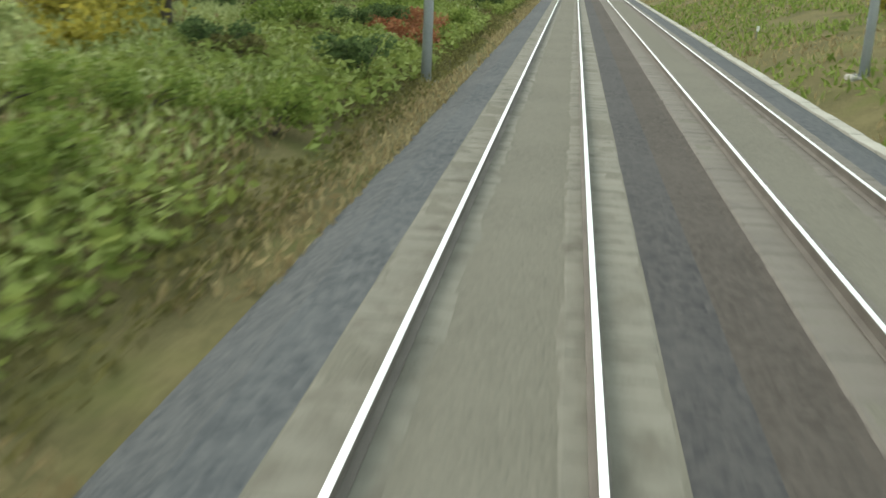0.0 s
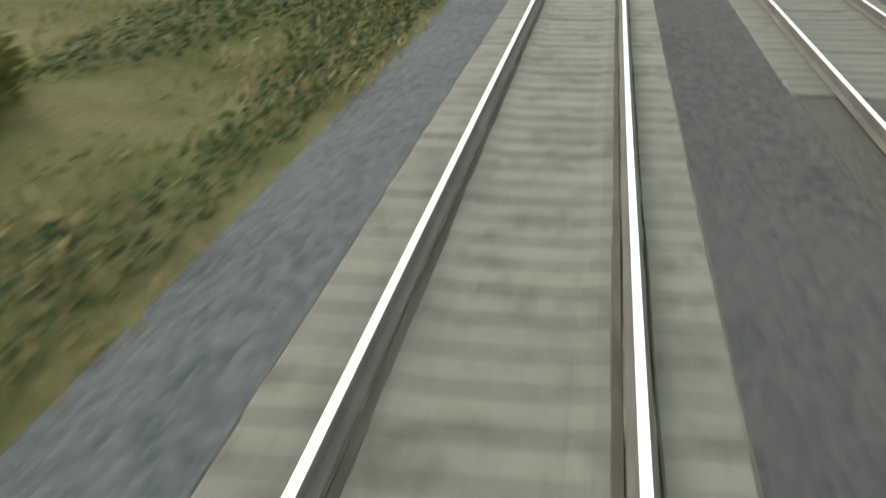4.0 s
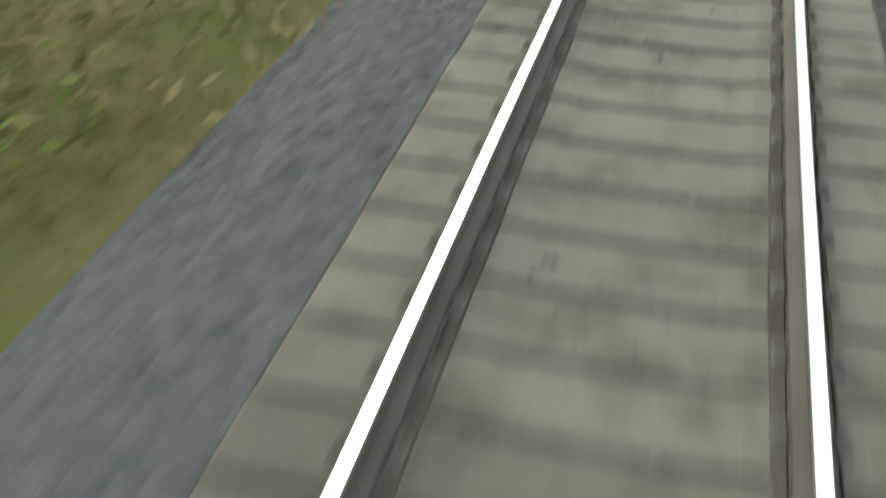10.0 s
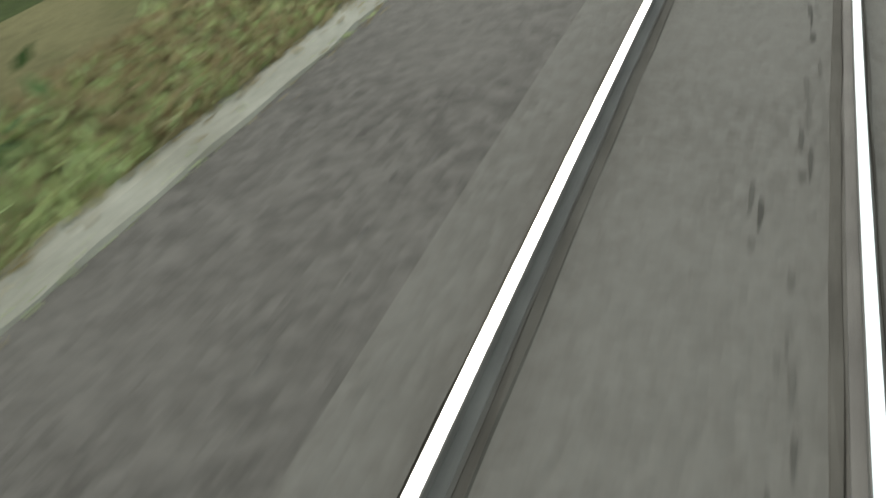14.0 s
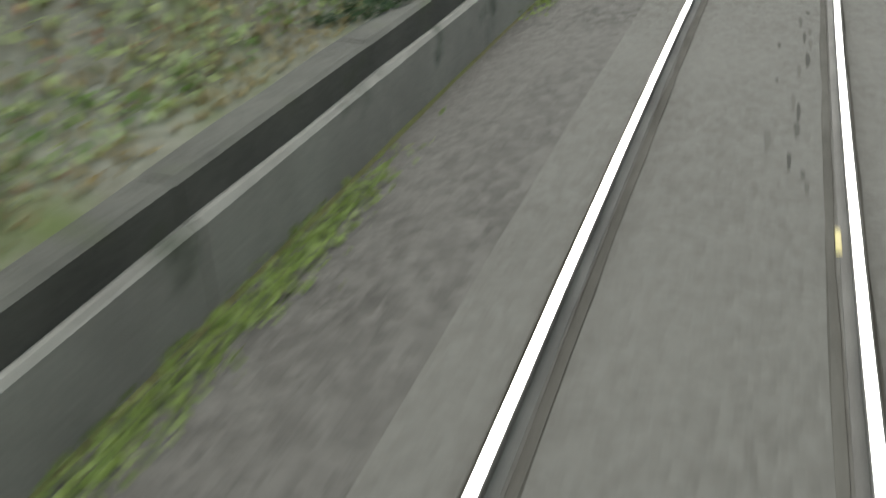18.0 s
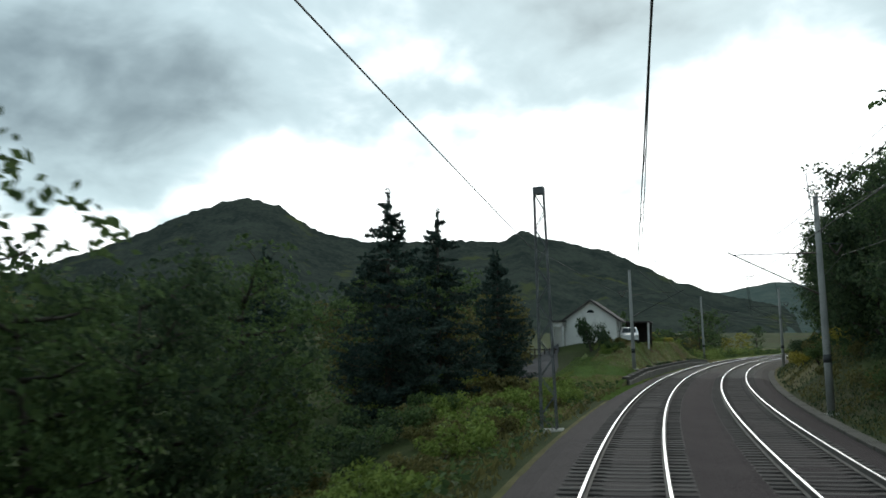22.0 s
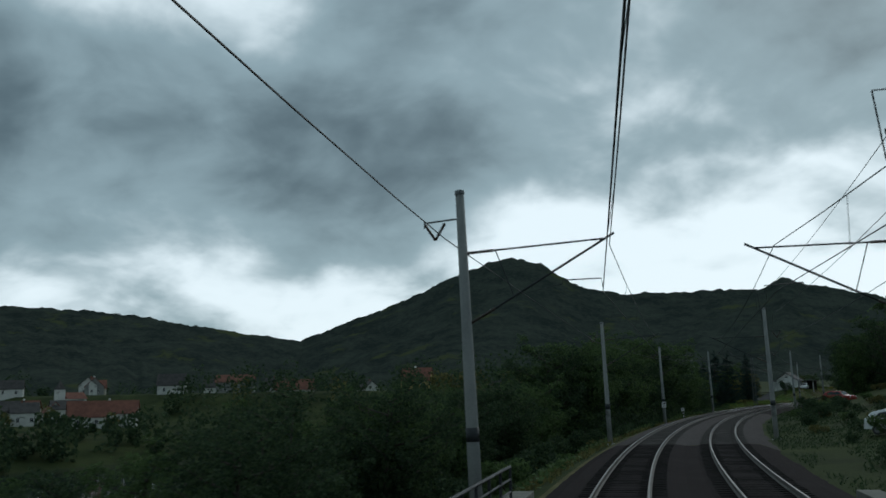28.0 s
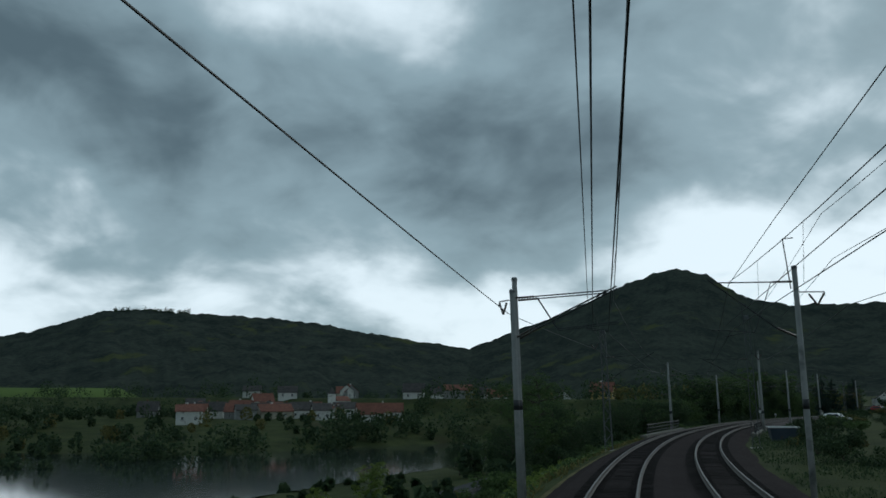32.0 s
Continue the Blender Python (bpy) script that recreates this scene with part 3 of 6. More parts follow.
# ---- foliage ----


def leaf_quads(rng, centres, size, up=0.0, length=1.6, level=1.0):
    """One small bent-free leaf (a quad) at every centre, turned at random."""
    n = len(centres)
    d = rng.normal(size=(n, 3))
    d[:, 2] = d[:, 2] * level + up * 2
    d /= np.linalg.norm(d, axis=1)[:, None]
    e = np.cross(d, rng.normal(size=(n, 3)))
    e[:, 2] *= level
    e /= np.linalg.norm(e, axis=1)[:, None] + 1e-9
    k = size * rng.uniform(0.6, 1.4, (n, 1))
    d, e = d * k * length * 0.5, e * k * 0.5
    v = np.stack([centres - d, centres + e * 0.9 - d * 0.1, centres + d, centres - e * 0.9 - d * 0.1], 1).reshape(-1, 3)
    return v, np.arange(4 * n).reshape(-1, 4)


def leaf_mesh(name, rng, centres, size, mat, up=0.0, length=1.6, level=1.0):
    v, f = leaf_quads(rng, np.asarray(centres), size, up, length, level)
    me = bpy.data.meshes.new(name)
    me.vertices.add(len(v))
    me.vertices.foreach_set("co", v.astype(np.float32).ravel())
    me.loops.add(4 * len(f))
    me.loops.foreach_set("vertex_index", f.ravel().astype(np.int32))
    me.polygons.add(len(f))
    me.polygons.foreach_set("loop_start", np.arange(0, 4 * len(f), 4, dtype=np.int32))
    me.materials.append(mat)
    me.update(calc_edges=True)
    me.validate()
    return me


def broadleaf(seed, height, spread, leaf, count=3200, size=0.24, low=0.25, full=False, per=14, label="leafy broad-crowned green tree beside the line"):
    """A tapered trunk with forking limbs; the leaves hang in flat sprays at the ends of twigs, with gaps between them."""
    rng = np.random.default_rng(seed)
    ob = thing("tree", label, "tree", "trees along the line")
    sh = Shape()
    top = height * 0.8
    bend = rng.normal(size=2) * 0.04 * height
    stem = lambda k: Vector((bend[0] * k * k, bend[1] * k * k, top * k))
    r0 = 0.02 * height
    sh.tube([stem(k) for k in (0, 0.1, 0.3, 0.5, 0.75, 1)], [r0 * 1.5, r0 * 1.1, r0 * 0.85, r0 * 0.65, r0 * 0.35, r0 * 0.1], 7)
    twigs = []
    for i in range(18):
        k = low + (0.97 - low) * (i + rng.random()) / 18
        ang = i * 2.4 + rng.normal() * 0.3
        ln = spread * (0.55 + 0.45 * math.sin(math.pi * min(1, (k - low) / (1 - low) * 0.8 + 0.2))) * rng.uniform(0.7, 1.15)
        p = stem(k)
        q = p + Vector((math.cos(ang) * ln, math.sin(ang) * ln, ln * rng.uniform(0.15, 0.7)))
        mid = p.lerp(q, 0.5) + Vector((0, 0, -0.06 * ln))
        sh.tube([p, mid, q], [r0 * 0.35, r0 * 0.22, r0 * 0.06], 5)
        for j in range(5):
            w = 0.35 + 0.16 * j
            b0 = (p.lerp(mid, w * 2) if w < 0.5 else mid.lerp(q, w * 2 - 1))
            side = Vector((-math.sin(ang), math.cos(ang), 0)) * (1 if j % 2 else -1)
            e = b0 + (side * rng.uniform(0.5, 1.0) + Vector((math.cos(ang), math.sin(ang), 0)) * rng.uniform(0.1, 0.6) + Vector((0, 0, rng.uniform(0.1, 0.7)))) * spread * 0.3
            sh.tube([b0, e], [r0 * 0.1, r0 * 0.03], 4)
            twigs += [(b0, e)] * 2
        twigs += [(mid, q)] * 2
    twigs += [(stem(0.8), stem(1.06))] * 5
    part("trunk", sh.mesh("trunk", BARK, True), ob)
    cs = []
    for i in range(count // per):
        p, q = twigs[int(rng.integers(len(twigs)))]
        c = np.array(p.lerp(q, float(rng.uniform(0.35, 1.1)))) + rng.normal(size=3) * spread * np.array([0.07, 0.07, 0.06])
        out = np.array([c[0], c[1], 0.0])
        out /= np.linalg.norm(out) + 1e-6
        n_ = np.array([0, 0, 1.0]) + out * rng.uniform(-0.2, 0.7) + rng.normal(size=3) * 0.25
        n_ /= np.linalg.norm(n_)
        u = np.cross(n_, rng.normal(size=3))
        u /= np.linalg.norm(u)
        w = np.cross(n_, u)
        r = spread * rng.uniform(0.07, 0.15)
        g = rng.normal(size=(per, 3)) * 0.62
        cs.append(c + r * (g[:, :1] * u * 1.25 + g[:, 1:2] * w * 0.8 + g[:, 2:] * n_ * 0.3) - np.array([0, 0, 1]) * r * 0.35 * (g[:, :1] ** 2))
    sizes = size
    if full:
        n = len(np.concatenate(cs))
        inner = [np.array(stem(k)) + rng.uniform(-1, 1, (560, 3)) * np.array([0.55, 0.55, 0.3]) * spread for k in (0.1, 0.22, 0.35, 0.48, 0.6, 0.72)]
        cs += inner
        sizes = np.concatenate([np.full((n, 1), size), np.full((560 * len(inner), 1), 0.2)])
    part("crown", leaf_mesh("crown", rng, np.concatenate(cs), sizes, LEAF[leaf]), ob)
    return ob


def spruce(seed, height, spread, label="tall dark spruce with drooping branches"):
    """Whorls of boughs that droop and turn up at their tips, ragged, with sky between the upper ones."""
    rng = np.random.default_rng(seed)
    ob = thing("spruce_tree", label, "tree", "spruces by the house")
    sh = Shape().tube([(0, 0, 0), (0, 0, height * 0.5), (0, 0, height)], [0.018 * height, 0.011 * height, 0.01], 7)
    cs = []
    z = height * 0.07
    while z < height * 0.975:
        k = 1 - z / height
        reach = spread * min(1.0, k * 1.55) ** 0.8
        for i in range(int(5 + 4 * k)):
            ang, ln = rng.uniform(0, 6.283), reach * rng.uniform(0.55, 1.2) + 0.15
            droop, rise = rng.uniform(0.1, 0.4), rng.uniform(0.15, 0.35)
            z0 = z + rng.normal() * 0.12
            bough = lambda w: z0 - droop * ln * w + rise * ln * w ** 2.5
            sh.tube([(math.cos(ang) * ln * w, math.sin(ang) * ln * w, bough(w)) for w in (0, 0.5, 0.95)], [0.03, 0.02, 0.008], 3, False)
            n = int(40 + 75 * min(1.0, k * 1.5))
            w = rng.uniform(0.08, 1, n) ** 0.8
            side = rng.normal(size=n) * 0.16 * ln * (1.12 - w) + rng.normal(size=n) * 0.05
            cs.append(np.stack([math.cos(ang) * ln * w - math.sin(ang) * side, math.sin(ang) * ln * w + math.cos(ang) * side, bough(w) - rng.uniform(0, 0.34, n) * (0.4 + k)], 1))
        z += height * 0.036 * rng.uniform(0.75, 1.3)
    cs.append(np.stack([rng.normal(size=50) * 0.08, rng.normal(size=50) * 0.08, rng.uniform(0.94, 1.02, 50) * height], 1))
    part("trunk", sh.mesh("trunk", BARK, True), ob)
    part("crown", leaf_mesh("crown", rng, np.concatenate(cs), 0.15, LEAF["spruce"], length=2.6), ob)
    return ob


def bush(seed, height, spread, leaf, count=1000, size=0.115, label="dense green leafy shrub on the bank"):
    rng = np.random.default_rng(seed)
    ob = thing("bush", label, "shrub", "shrubs along the line")
    sh, cs = Shape(), []
    for i in range(9):
        ang, ln = rng.uniform(0, 6.283), spread * rng.uniform(0.3, 0.95)
        q = Vector((math.cos(ang) * ln, math.sin(ang) * ln, height * rng.uniform(0.35, 0.9)))
        sh.tube([(0, 0, 0), q * 0.5 + Vector((0, 0, 0.1 * height)), q], [0.03, 0.02, 0.008], 4)
        n = count // 9
        d = rng.normal(size=(n, 3))
        d /= np.linalg.norm(d, axis=1)[:, None]
        c = np.array(q) * np.array([1, 1, 0.85]) + d * (spread * 0.42 * rng.uniform(0.2, 1, (n, 1)) ** 0.5) * np.array([1, 1, 0.85])
        c[:, 2] = np.abs(c[:, 2]) + 0.03
        cs.append(c)
    part("stem", sh.mesh("stem", BARK), ob)
    part("foliage", leaf_mesh("foliage", rng, np.concatenate(cs), size, LEAF[leaf]), ob)
    return ob


PROTO = {}


def plant(kind, s, a, scale=1.0, label="", dz=0.0, tall=1.0):
    """A copy of one of the grown kinds beside the line."""
    src = PROTO[kind]
    m = Matrix.Translation(at(s, a, ground_z(s, a) - 0.05 + dz)) @ Matrix.Rotation((s * 7.31 + a * 3.17) % 6.28, 4, "Z") @ Matrix.Diagonal((scale, scale, scale * tall, 1))
    if not src.get("used"):
        src["used"] = 1
        src.matrix_world = m
        ob = src
    else:
        ob = copy_thing(src, m)
        ob.scale = (scale, scale, scale * tall)
    if label:
        ob["label"] = label
    return ob


PROTO["ash"] = broadleaf(11, 11, 3.6, "green", 3000, 0.19, 0.1)
PROTO["locust"] = broadleaf(12, 10, 3.4, "green", 3000, 0.19, 0.05)
PROTO["oak"] = broadleaf(13, 9, 3.8, "dark", 3000, 0.19, 0.05, label="broad dark-leaved tree standing in scrub")
PROTO["wood_ash"] = broadleaf(17, 12, 3.9, "green", 11500, 0.118, 0.04, True, 24, "tall leafy ash tree in the dense lineside wood")
PROTO["lone_ash"] = broadleaf(17, 12, 3.9, "green", 22000, 0.075, 0.25, False, 50, "tall leafy ash tree standing by the line")
PROTO["wood_oak"] = broadleaf(18, 11, 4.0, "dark", 11500, 0.118, 0.03, True, 24, "dense dark-leaved tree in the lineside wood")
PROTO["yellowing"] = broadleaf(14, 7, 2.6, "yellow", 2600, 0.16, 0.08, label="tree with yellowing autumn leaves")
PROTO["garden"] = broadleaf(16, 7, 2.6, "olive", 2800, 0.15, 0.08, label="garden tree with dull olive and brown leaves")
PROTO["young"] = broadleaf(15, 5, 1.8, "bright", 2600, 0.13, 0.05, label="young bright green leafy tree")
PROTO["spruce"] = spruce(21, 15, 4.0)
PROTO["shrub"] = bush(31, 1.7, 1.2, "green")
PROTO["shrub_bright"] = bush(32, 1.5, 1.3, "bright", label="bright green leafy shrub by the track")
PROTO["shrub_yellow"] = bush(33, 1.3, 1.2, "yellow", label="yellow-leaved autumn shrub on the bank")
PROTO["shrub_olive"] = bush(34, 1.2, 1.1, "olive", label="dull olive bramble bush")
PROTO["shrub_rust"] = bush(35, 0.9, 1.0, "rust", 900, 0.1, label="rust-red sumac bush in autumn colour")
PROTO["shrub_dark"] = bush(36, 2.2, 1.6, "dark", 1500, 0.125, label="tall dark dense shrub beside the line")

# ---- sleepers, fastenings, line-side strips ----


def sleeper_mesh(half=0.13):
    """A pre-stressed concrete sleeper: raised rail seats, a lower waist, bevelled edges."""
    sec = ((-1.3, -0.192), (-1.26, -0.172), (-0.52, -0.168), (-0.4, -0.19), (0.4, -0.19), (0.52, -0.168), (1.26, -0.172), (1.3, -0.192))
    v, f = [], []
    for x, z in sec:
        w = half if abs(x) > 0.45 else half - 0.01
        v += [(x, -w - 0.015, -0.34), (x, -w, z - 0.012), (x, -w + 0.015, z), (x, w - 0.015, z), (x, w, z - 0.012), (x, w + 0.015, -0.34)]
    for i in range(len(sec) - 1):
        f += [(i * 6 + j, i * 6 + j + 1, i * 6 + j + 7, i * 6 + j + 6) for j in range(5)]
    f += [tuple(range(6)), tuple(range(42, 48))[::-1]]
    return v, f


def joined(name, v, f, poses, mat):
    vs, fs, k = [], [], len(v)
    base = np.array(v)
    for i, m in enumerate(poses):
        r = np.array(m)
        vs.append(base @ r[:3, :3].T + r[:3, 3])
    allv = np.concatenate(vs)
    for i in range(len(poses)):
        fs += [tuple(j + i * k for j in q) for q in f]
    return mesh(name, allv.tolist(), fs, mat)


# places of the open joints between sleepers along the near track, and how many sleepers lie between them
JOINTS = ((-200.01, 0), (119.19, 725), (164.977, 104), (171.789, 13), (199.727, 60), (201.475, 4), (230.544, 66), (257.9, 62), (284.362, 60), (310.532, 59), (336.147, 58), (361.895, 58), (539.655, 404))


def sleeper_spots():
    out = []
    for (s0, _), (s1, n) in zip(JOINTS, JOINTS[1:]):
        out += [s0 + (s1 - s0) * (i + 0.5) / n for i in range(n)]
    while out[-1] < 890:
        out.append(out[-1] + 0.6)
    return out


def build_sleepers():
    v, f = sleeper_mesh(0.205)
    nv, nf = sleeper_mesh()
    rng = random.Random(4)
    rest_mat = CONCRETE
    brown_mat = material("brown_stained_concrete_sleepers", (0.098, 0.089, 0.074), (0.138, 0.127, 0.106), 0.8, 45, 0.9, 0.25, stain=(0.07, 0.062, 0.05), stain_scale=2.6, stain_cut=(0.46, 0.72))
    tan_mat = material("dust_brown_concrete_sleepers", (0.105, 0.094, 0.082), (0.142, 0.128, 0.112), 0.8, 45, 0.9, 0.25, stain=(0.09, 0.08, 0.07), stain_scale=1.5)
    # Sleepers past 605 m come in three darker tones, one to a stretch.
    blackish_mat = material("blackish_concrete_sleepers", (0.018, 0.016, 0.016), (0.034, 0.03, 0.029), 0.8, 45, 0.95, 0.25, gloss=0.02, stain=(0.016, 0.014, 0.014), stain_scale=1.5)
    deep_mat = material("deep_brown_concrete_sleepers", (0.034, 0.03, 0.029), (0.062, 0.055, 0.052), 0.8, 45, 0.95, 0.25, gloss=0.05, stain=(0.03, 0.026, 0.025), stain_scale=1.5)
    mid_mat = material("mid_dark_concrete_sleepers", (0.048, 0.043, 0.041), (0.085, 0.076, 0.071), 0.8, 45, 0.95, 0.25, gloss=0.08, stain=(0.04, 0.035, 0.033), stain_scale=1.5)
    fade_mat = material("dusty_brown_concrete_sleepers", (0.082, 0.073, 0.068), (0.125, 0.112, 0.103), 0.8, 45, 0.9, 0.25, stain=(0.07, 0.062, 0.057), stain_scale=1.5)
    dark_mat = material("dark_stained_concrete_sleepers", (0.064, 0.057, 0.054), (0.106, 0.095, 0.089), 0.8, 45, 0.92, 0.25, gloss=0.1, stain=(0.055, 0.048, 0.045), stain_scale=1.5, per="island")
    clip = Shape().box(-0.14, -0.075, -0.07, 0.07, -0.172, -0.148, 0.012).box(0.075, 0.14, -0.07, 0.07, -0.172, -0.148, 0.012)
    clip.tube([(-0.11, 0, -0.14), (-0.11, 0, -0.128)], 0.016, 6).tube([(0.11, 0, -0.14), (0.11, 0, -0.128)], 0.016, 6)
    for track, label in ((0.0, "near track of concrete sleepers in ballast"), (OTHER, "second track of concrete sleepers in ballast")):
        root = thing("railway_track", label, "railway track", kind="structure", m=spot(-200, track))
        one = mesh("sleeper", v, f, CONCRETE) if track == 0 else mesh("sleeper", nv, nf, dark_mat)
        brown = mesh("sleeper", v, f, brown_mat)
        spots = [s for s in sleeper_spots() if track == 0 or s < 130 or s > 470]
        own = [s for s in spots if 225 < s < 365] if track == 0 else [s for s in spots if 545 < s < 600]
        rest = [s for s in spots if s not in set(own)]
        inv = root.matrix_world.inverted()
        for s in own:
            part("sleeper", brown if track == 0 and s > 312 else one, root, m=inv @ spot(s + rng.uniform(-0.006, 0.006), track, rng.uniform(-0.006, 0.004), rng.uniform(-0.25, 0.25)))
        for use, stock in ((rest_mat if track == 0 else tan_mat, [s for s in rest if s < 371]), (tan_mat, [s for s in rest if 371 <= s < 518.5]), (fade_mat, [s for s in rest if 518.5 <= s < 543]), (dark_mat, [s for s in rest if 543 <= s < 605]), (deep_mat, [s for s in rest if 605 <= s < 645]), (mid_mat, [s for s in rest if 645 <= s < 715]), (blackish_mat, [s for s in rest if s >= 715])):
            ob = part("sleepers", joined("sleepers", *((nv, nf) if use in (fade_mat, dark_mat, deep_mat, mid_mat, blackish_mat) else (v, f)), [inv @ spot(s + rng.uniform(-0.006, 0.006), track, rng.uniform(-0.006, 0.004), rng.uniform(-0.25, 0.25)) for s in stock], use), root)
            ob["kind"] = "stuff"
        near = [s for s in spots if (225 < s < 320 if track == 0 else 570 < s < 590)]
        cl = part("rail_fastenings", joined("rail_fastenings", clip.v, clip.f, [inv @ spot(s, track + side) for s in near for side in (-0.7525, 0.7525)], CLIP_STEEL), root, "small dusty rail clips")
        cl["kind"] = "stuff"


build_sleepers()


def build_stones():
    """Loose stones lying proud of the bed, too many to count."""
    rng = np.random.default_rng(8)
    base = np.array([(1, 0, 0), (-1, 0, 0), (0, 1, 0), (0, -1, 0), (0, 0, 1), (0, 0, -1)], float)
    faces = np.array([(0, 2, 4), (2, 1, 4), (1, 3, 4), (3, 0, 4), (2, 0, 5), (1, 2, 5), (3, 1, 5), (0, 3, 5)])
    for label, mat, s0, s1, n, bands in (("loose grey ballast stones between and beside the rails", gravel("loose_grey_stone", (0.085, 0.09, 0.095), (0.17, 0.175, 0.175), (0.2, 0.2, 0.195)), 150, 320, 5000, ((-2.4, -1.24), (-2.4, -1.24), (1.24, 2.6), (-0.7, 0.7))),
                                         ("loose brown ballast stones between and beside the rails", gravel("loose_brown_stone", (0.08, 0.07, 0.065), (0.16, 0.145, 0.13), (0.18, 0.16, 0.145)), 320, 500, 5000, ((-2.4, -1.24), (-2.4, -1.24), (1.24, 2.7), (-0.7, 0.7), (4.2, 6.2)))):
        v = np.empty((n, 6, 3))
        for i in range(n):
            lo, hi = bands[i % len(bands)]
            a = rng.uniform(lo, hi)
            p = at(rng.uniform(s0, s1), a, (-0.19 if a > -1.75 else -0.19 - (abs(a) - 1.75) * 0.44) - 0.005)
            v[i] = np.array(p) + base * rng.uniform(0.014, 0.03, 3) + rng.normal(size=(6, 3)) * 0.006
        fs = (np.arange(n)[:, None, None] * 6 + faces).reshape(-1, 3)
        thing("loose_stones", label, "stones", kind="stuff", data=mesh("loose_stones", v.reshape(-1, 3).tolist(), fs.tolist(), mat))


build_stones()


def slab_row(name, label, piece, s0, s1, a0, a1, z, length, mat, thick=0.12):
    """A row of short concrete slabs, each its own piece, with open joints."""
    root = thing(name, label, "trough", kind="structure", m=spot((s0 + s1) / 2, (a0 + a1) / 2, z))
    w = (a1 - a0) / 2
    me = Shape().box(-w, w, -length / 2 + 0.012, length / 2 - 0.012, -thick, 0.0, 0.015).mesh(piece, mat)
    inv, rng = root.matrix_world.inverted(), random.Random(int(s0))
    for i in range(int((s1 - s0) / length)):
        part(piece, me, root, m=inv @ spot(s0 + (i + 0.5) * length, (a0 + a1) / 2 + rng.uniform(-0.012, 0.012), z + rng.uniform(-0.012, 0.012), rng.uniform(-0.6, 0.6), rng.uniform(-0.8, 0.8)))


SANDY = material("pale_sandy_earth", (0.17, 0.155, 0.12), (0.28, 0.26, 0.21), 0.9, 25, 0.95, 0.4, stain=(0.17, 0.17, 0.1), stain_scale=1.1)
slab_row("cable_trough", "pale concrete cable trough beside the second track", "lid", -150, 92, 6.3, 6.62, -0.36, 1.0, CONCRETE_PALE)
# Caked dust and the shadow beside the rails share this one dark colour.
DUST_AND_SHADOW = material("rail_foot_dust_and_shadow", (0.066, 0.058, 0.049), (0.108, 0.096, 0.082), 1.2, 35, 0.95, 0.3, gloss=0.05)
for side in (-0.7525, 0.7525):
    for o, i in ((-0.115, -0.068), (0.068, 0.16)) if side < 0 else ((-0.16, -0.068), (0.068, 0.115)):
        for s0, s1, z in ((120, 391, -0.163), (391, 518, -0.147)):
            thing("brake_dust", "dark strip of brake dust, rust and painted shadow along the rail foot", "dirt", kind="structure", data=sweep("brake_dust", ((side + o, z - 0.03), (side + o + 0.02, z), (side + i - 0.02, z + 0.004), (side + i, z - 0.03)), s0, s1, 0.7, DUST_AND_SHADOW, closed=False, rough=0.004))
thing("sandy_strip", "pale sandy trodden strip along the ballast edge", "path", kind="structure", data=sweep("sandy_strip", ((-3.34, -0.5), (-3.2, -0.372), (-2.98, -0.365), (-2.84, -0.372), (-2.66, -0.5)), 318, 368, 0.5, SANDY, closed=False, rough=0.012))
thing("sandy_strip", "narrow pale strip of sand and dead moss behind the ballast", "path", kind="structure", data=sweep("sandy_strip", ((-3.5, -0.5), (-3.4, -0.345), (-3.24, -0.325), (-3.1, -0.35), (-3.0, -0.5)), 368, 486, 0.6, SANDY, closed=False, rough=0.014))
slab_row("edge_slabs", "row of dark concrete edge slabs beside the curve", "slab", 520, 612, 6.25, 6.7, -0.3, 1.2, CONCRETE_DARK, 0.3)


CONCRETE_WET = material("damp_grey_concrete", (0.165, 0.148, 0.127), (0.24, 0.22, 0.19), 0.9, 25, 0.9, 0.4, stain=(0.05, 0.055, 0.035), stain_scale=1.2)


